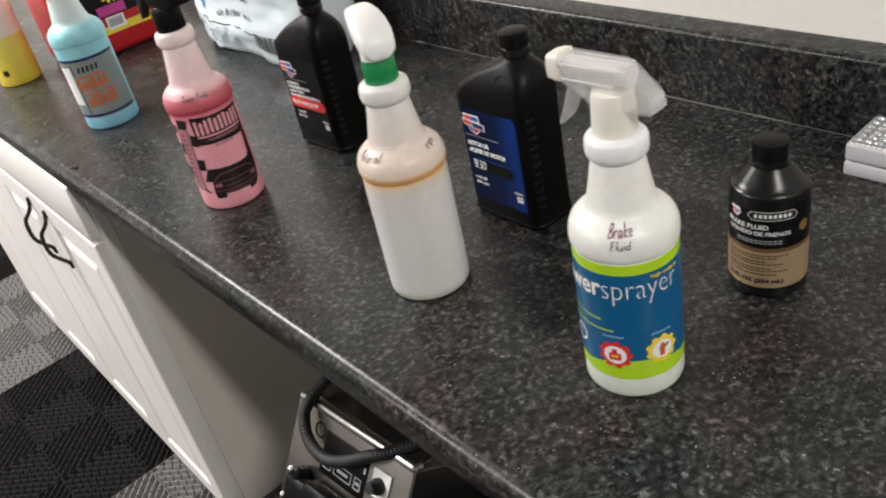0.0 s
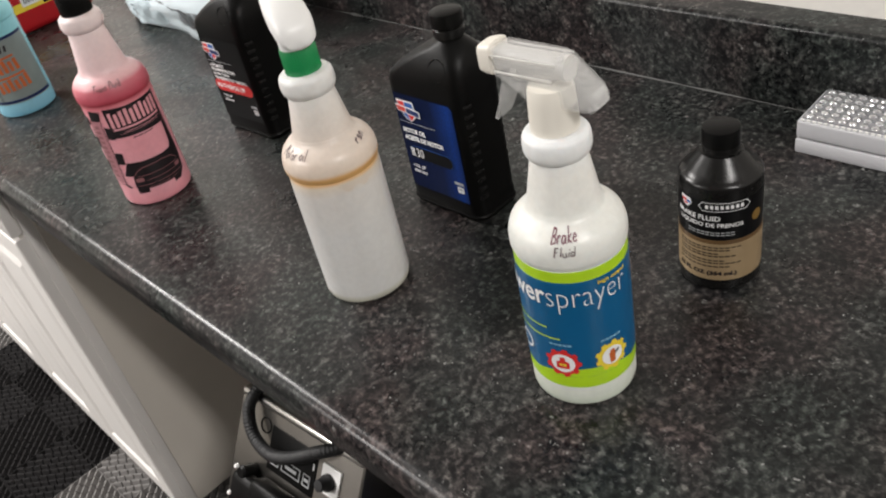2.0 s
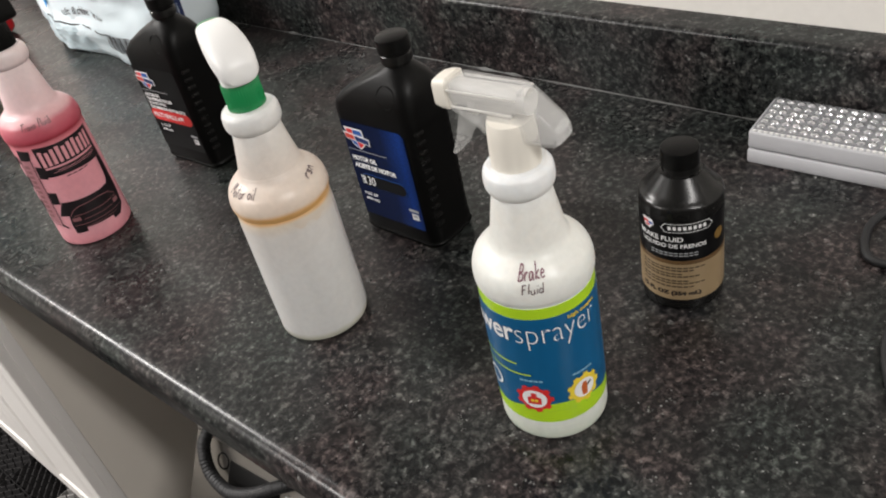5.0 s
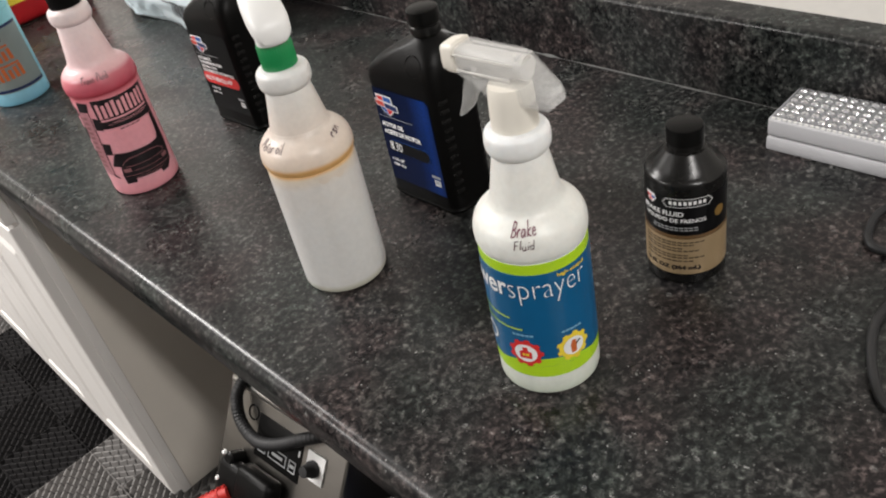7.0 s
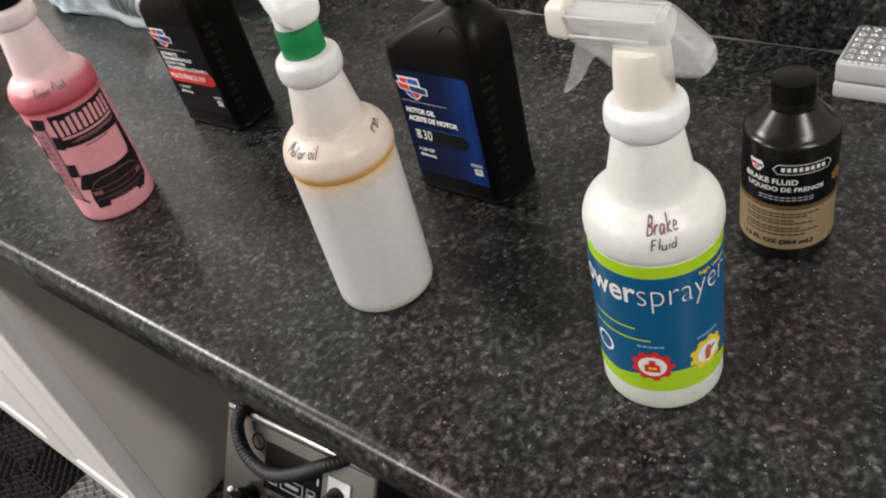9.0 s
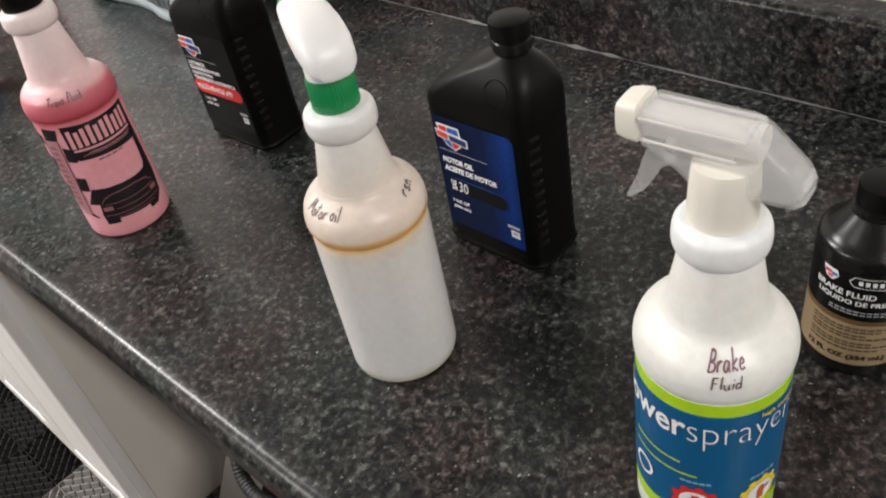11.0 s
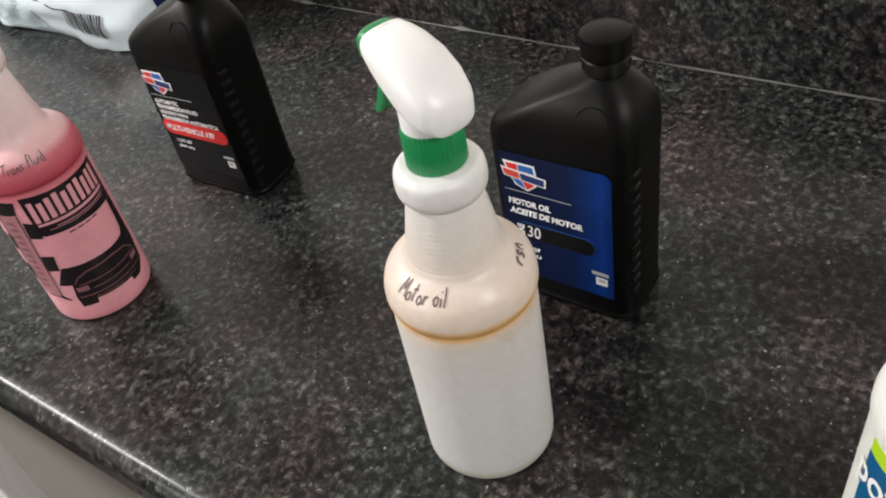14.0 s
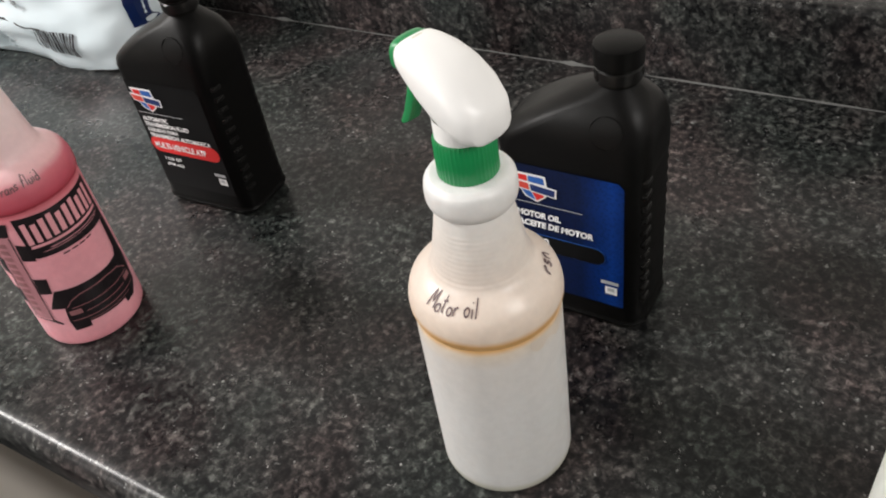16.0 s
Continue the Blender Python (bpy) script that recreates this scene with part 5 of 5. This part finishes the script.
# ---- case, bag, jug, cable ----
def bit_case():
    b = thing("plastic_case", 0.8245, 0.1765, COUNTER, 1.5, "grey plastic case with clear ribbed lid against the backsplash", "case")
    part("tray", box(0, 0.0735, 0, 0.20, 0, 0.0165, 0.003), M["case_base"], b)
    lid = part("lid", box(0.0005, 0.073, 0.0005, 0.1995, 0.0172, 0.0385, 0.0035, 3), M["case_base"], b, "pale grey lid frame")
    part("window", box(0.005, 0.0695, 0.004, 0.196, 0.0386, 0.0402, 0.0007), M["case_window"], lid, "clear ribbed window")
    cell = lathe([(0.0046, 0.0), (0.0041, 0.0013), (0.0024, 0.0024), (0, 0.0028)], 8)
    cell_mesh = bpy.data.meshes.new("facet")
    cell.to_mesh(cell_mesh)
    cell.free()
    cell_mesh.polygons.foreach_set("use_smooth", [True] * len(cell_mesh.polygons))
    cell_mesh.materials.append(M["case_clear"])
    rng = random.Random(8)
    for i in range(18):
        for j in range(6):
            ob = new("facet", cell_mesh)
            ob.parent = lid
            ob.matrix_basis = pose(0.0105 + j * 0.0106, 0.0095 + i * 0.0106, 0.0400, rng.uniform(-9, 9), rng.uniform(-9, 9), rng.uniform(0, 45))
    for i in range(34):
        part("tooth", box(0.0015, 0.0035, 0.004 + i * 0.0057, 0.0070 + i * 0.0057, 0.0378, 0.0398), M["white"], lid, "", False)


bit_case()


def salt_bag():
    b = thing("salt_bag", 0.787, 1.500, COUNTER, 0, "pale blue plastic bag of ice melt leaning on the backsplash", "bag")
    nu, nv, H = 72, 44, 0.34

    def half(t):
        fat = 1.0 - 0.55 * max(0, (t - 0.35) / 0.65) ** 1.5
        low = 0.86 + 0.14 * min(1.0, t / 0.16) ** 0.6
        return 0.086 * fat * low, 0.232 * (0.93 + 0.07 * min(1.0, t / 0.2))

    def crease(x, y, z):
        k = noise.noise((x * 9, y * 11 + z * 6, z * 13)) * 0.010
        k += abs(noise.noise((x * 20 + 3, y * 18 - z * 24, z * 26))) * -0.008
        return k + noise.noise((x * 60, y * 48, z * 52)) * 0.0030

    def lift(y):
        return 0.016 * max(0.0, noise.noise((y * 9, 2.0, 0.0))) + 0.006 * max(0.0, y / 0.2)

    def surface(a, t):
        hx, hy = half(t)
        c, s = math.cos(a), math.sin(a)
        x = hx * math.copysign(abs(c) ** 0.75, c) + 0.03 * t
        y = hy * math.copysign(abs(s) ** 0.55, s)
        z = H * t
        x += crease(x, y, z) * c * 1.3
        if t < 0.15 and c < 0:
            z += lift(y) * (1 - t / 0.15)
        return Vector((x, y, max(0.0005, z)))

    bm, grid = bmesh.new(), []
    for j in range(nv + 1):
        grid.append([bm.verts.new(surface(2 * math.pi * i / nu, j / nv)) for i in range(nu)])
    for a, c in zip(grid, grid[1:]):
        for i in range(nu):
            bm.faces.new((a[i], a[(i + 1) % nu], c[(i + 1) % nu], c[i]))
    bm.faces.new(grid[0][::-1])
    bm.faces.new(grid[-1])
    sack = part("sack", bm, M["bag"], b)

    def stick(name, bm, material, y, z, turn=0.0, up=0.0016, label=""):
        """Print on the bag's front, following its creases."""
        cs, sn = math.cos(radians(turn)), math.sin(radians(turn))
        for v in bm.verts:
            u, w = v.co.x * cs - v.co.y * sn, v.co.x * sn + v.co.y * cs
            yy, zz = y - u, z + w
            t = max(0.0, zz / H)
            hx, hy = half(t)
            s = min(0.999, (abs(yy) / hy)) ** (1 / 0.55)
            a = math.asin(math.copysign(s, yy))
            p = surface(math.pi - a, t)
            v.co = Vector((p.x - up, yy, zz))
        return part(name, bm, material, sack, label, False)

    def cut(g, axis, step):
        lo, hi = min(v.co[axis] for v in g.verts), max(v.co[axis] for v in g.verts)
        way = (1, 0, 0) if axis == 0 else (0, 1, 0)
        for k in range(1, int((hi - lo) / step) + 1):
            bmesh.ops.bisect_plane(g, geom=g.verts[:] + g.edges[:] + g.faces[:], plane_co=tuple(c * (lo + k * step) for c in way), plane_no=way)
        return g

    def fine(polys):
        return cut(shapes(polys, 0.006), 1, 0.006)

    def words(text, width):
        return cut(cut(lettering(text, width, 0.013, 0.015), 0, 0.005), 1, 0.004)

    stick("band", fine([[(-0.02, -0.012), (0.13, -0.008), (0.13, 0.034), (0.10, 0.038), (0.03, 0.040), (-0.02, 0.046)]]), M["bag_band"], 0.085 + 0.05, 0.020, 0, 0.0016, "grey-green printed band")
    stick("lettering", words("salt & chloride free", 0.120), M["print_black"], -0.010, 0.088, 3, 0.0030)
    stick("lettering", words("pens than plain salt", 0.130), M["print_black"], -0.010, 0.118, 3, 0.0030)
    stick("print_line", fine([rect(-0.06 + 0.03 * k, 0, 0.024, 0.010) for k in range(5)]), M["print_grey"], 0.0, 0.168, 3, 0.0022)
    stick("drop", fine([disc(0, 0, 0.017, 20)]), plain("print_cyan", (0.01, 0.25, 0.62), 0.4), 0.122, 0.098, 0, 0.0022, "round blue mark")
    stick("drop", fine([disc(0, 0, 0.020, 20)]), plain("print_cyan", (0.01, 0.25, 0.62), 0.4), 0.122, 0.150, 0, 0.0022)
    stick("rule", fine([rect(0, 0, 0.23, 0.0022)]), M["print_black"], 0.02, 0.062, -2, 0.0022)
    stick("barcode", fine([rect(-0.032 + 0.0044 * k, 0, 0.0016 + 0.0010 * (k % 3), 0.032) for k in range(15)]), M["print_black"], -0.112, 0.042, -6, 0.0026)
    stick("side_panel", fine([[(0.004, -0.03), (0.018, -0.03), (0.018, 0.20), (0.000, 0.20)]]), M["navy"], -0.212, 0.085, 0, 0.0020, "dark navy side panel")
    stick("side_mark", fine([[(-0.008, -0.006), (0.010, -0.004), (0.004, 0.010), (-0.006, 0.006)]]), M["print_yellow"], -0.216, 0.112, 0, 0.0028)
    return b


salt_bag()


def red_jug():
    b = thing("red_jug", 0.49, 1.84, COUNTER, 0, "glossy red plastic jug with black and yellow label", "jug")
    part("jug", box(0, 0.24, 0, 0.16, 0, 0.27, 0.018, 4), M["red_jug"], b)
    cap = part("cap", grip_collar(0.022, 0.271, 0.295), M["black"], b)
    cap.matrix_basis = pose(0.12, 0.08, 0)

    def stick(name, polys, material, lift, label=""):
        bm = shapes(polys, 0.5)
        for v in bm.verts:
            v.co = Vector((v.co.x, -lift, v.co.y))
        return part(name, bm, material, b, label, False)

    stick("label", [rect(0.135, 0.165, 0.150, 0.17)], M["label_black"], 0.0006, "black printed label")
    stick("label_stripe", [[(0.045, 0.045), (0.225, 0.045), (0.225, 0.062), (0.045, 0.062)]], M["print_yellow"], 0.0006)
    stick("burst", [disc(0.125, 0.135, 0.024, 24, 14, 0.2)], M["print_yellow"], 0.0012, "yellow starburst")
    stick("sticker", [rect(0.118, 0.093, 0.062, 0.020)], M["print_magenta"], 0.0012)
    stick("barcode", [rect(0.118, 0.066, 0.040, 0.026)], M["print_white"], 0.0012)
    stick("barcode_bar", [rect(0.104 + 0.0045 * i, 0.067, 0.0022, 0.018) for i in range(7)], M["print_black"], 0.0018)
    return b


red_jug()


def cable():
    c = thing("black_cable", 0.60, 0.17, COUNTER, 0, "loose black cable coiled on the countertop", "cable")
    z = 0.0042
    part("loop", tube([(0.30, -0.03, z), (0.23, 0.03, z), (0.175, 0.062, z), (0.138, 0.062, z), (0.115, 0.050, z), (0.120, 0.030, z), (0.17, 0.015, z), (0.24, -0.05, z), (0.27, -0.12, z)], 0.004, 10), M["rubber"], c)
    part("loop", tube([(0.22, -0.06, z), (0.10, -0.005, z), (0.055, 0.008, z), (0.015, 0.006, z), (-0.035, -0.017, z), (-0.055, -0.042, z), (-0.05, -0.09, z), (0.02, -0.14, z)], 0.004, 10), M["rubber"], c)


cable()


def nut():
    b = thing("hex_nut", 0.299, 1.357, COUNTER, 0, "tiny steel nut lying near the counter edge", "nut")
    bm = bmesh.new()
    for r0, r1 in ((0.0028, 0.005),):
        ro = [bm.verts.new((r1 * math.cos(a), r1 * math.sin(a), 0)) for a in (math.pi / 3 * i for i in range(6))]
        ri = [bm.verts.new((r0 * math.cos(a), r0 * math.sin(a), 0)) for a in (math.pi / 3 * i for i in range(6))]
        faces = [bm.faces.new((ro[i], ro[(i + 1) % 6], ri[(i + 1) % 6], ri[i])) for i in range(6)]
        got = bmesh.ops.extrude_face_region(bm, geom=faces)
        bmesh.ops.translate(bm, vec=(0, 0, 0.0035), verts=[v for v in got["geom"] if isinstance(v, bmesh.types.BMVert)])
    part("ring", bm, M["steel"], b, "", False)


nut()


def drop(x, y, r):
    b = thing("water_drop", x, y, COUNTER, 0, "small clear water drop on the countertop", "drop", "water drops")
    part("bead", lathe([(r, 0.0002), (r * 0.92, r * 0.22), (r * 0.6, r * 0.42), (0, r * 0.5)], 20), M["water"], b)


drop(0.342, 0.283, 0.0038)
drop(0.362, 0.271, 0.0022)


# ---- floor tiles ----
TILE = 0.334


def tile_mesh(name, material):
    """A vented floor tile: short slanting ribs that run in diamonds round its centre, on a thin grid."""
    verts, faces = [], []

    def bar(a, b, w, z0, z1):
        d = (b - a).normalized()
        s = Vector((-d.y, d.x)) * w / 2
        i = len(verts)
        for z, k in ((z0, 1.6), (z1, 0.36)):
            for p in (a + s * k, b + s * k, b - s * k, a - s * k):
                verts.append((p.x, p.y, z))
        faces.extend([(i + 4, i + 7, i + 6, i + 5), (i, i + 1, i + 5, i + 4), (i + 1, i + 2, i + 6, i + 5), (i + 2, i + 3, i + 7, i + 6), (i + 3, i, i + 4, i + 7)])

    h, n = TILE / 2, 14
    pitch = 2 * h / n
    for sx, sy in ((1, 1), (-1, 1), (-1, -1), (1, -1)):
        for k in range(n):
            d = (k + 0.5) * pitch
            # the line |x| + |y| = d inside this quarter of the tile
            x0, x1 = max(0.002, d - h + 0.002), min(d, h) - 0.002
            if x1 <= x0:
                continue
            p, q = Vector((sx * x0, sy * (d - x0))), Vector((sx * x1, sy * (d - x1)))
            cuts = max(1, round((q - p).length / 0.021))
            gap = 0.0016 / (q - p).length
            for c in range(cuts):
                bar(p.lerp(q, c / cuts + gap), p.lerp(q, (c + 1) / cuts - gap), pitch * 0.36, -0.012, 0.0)
    # cross ties at each cut and the rim
    for e in (-h + 0.0015, 0.0, h - 0.0015):
        bar(Vector((-h, e)), Vector((h, e)), 0.003, -0.012, -0.0005)
        bar(Vector((e, -h)), Vector((e, h)), 0.003, -0.012, -0.0005)
    me = bpy.data.meshes.new(name)
    me.from_pydata(verts, [], faces)
    me.materials.append(material)
    return me


tile_kinds = [tile_mesh("tile", M["tile_dark"]), tile_mesh("tile", M["tile_light"])]
for i in range(-6, 2):
    for j in range(-3, 9):
        # two rows dark, two rows light, along the wall
        ob = new("tile", tile_kinds[0 if (j // 2) % 2 == 0 else 1])
        ob.matrix_basis = pose(0.216 + i * TILE, 1.5505 + TILE + j * TILE, 0)
        ob.parent = floor
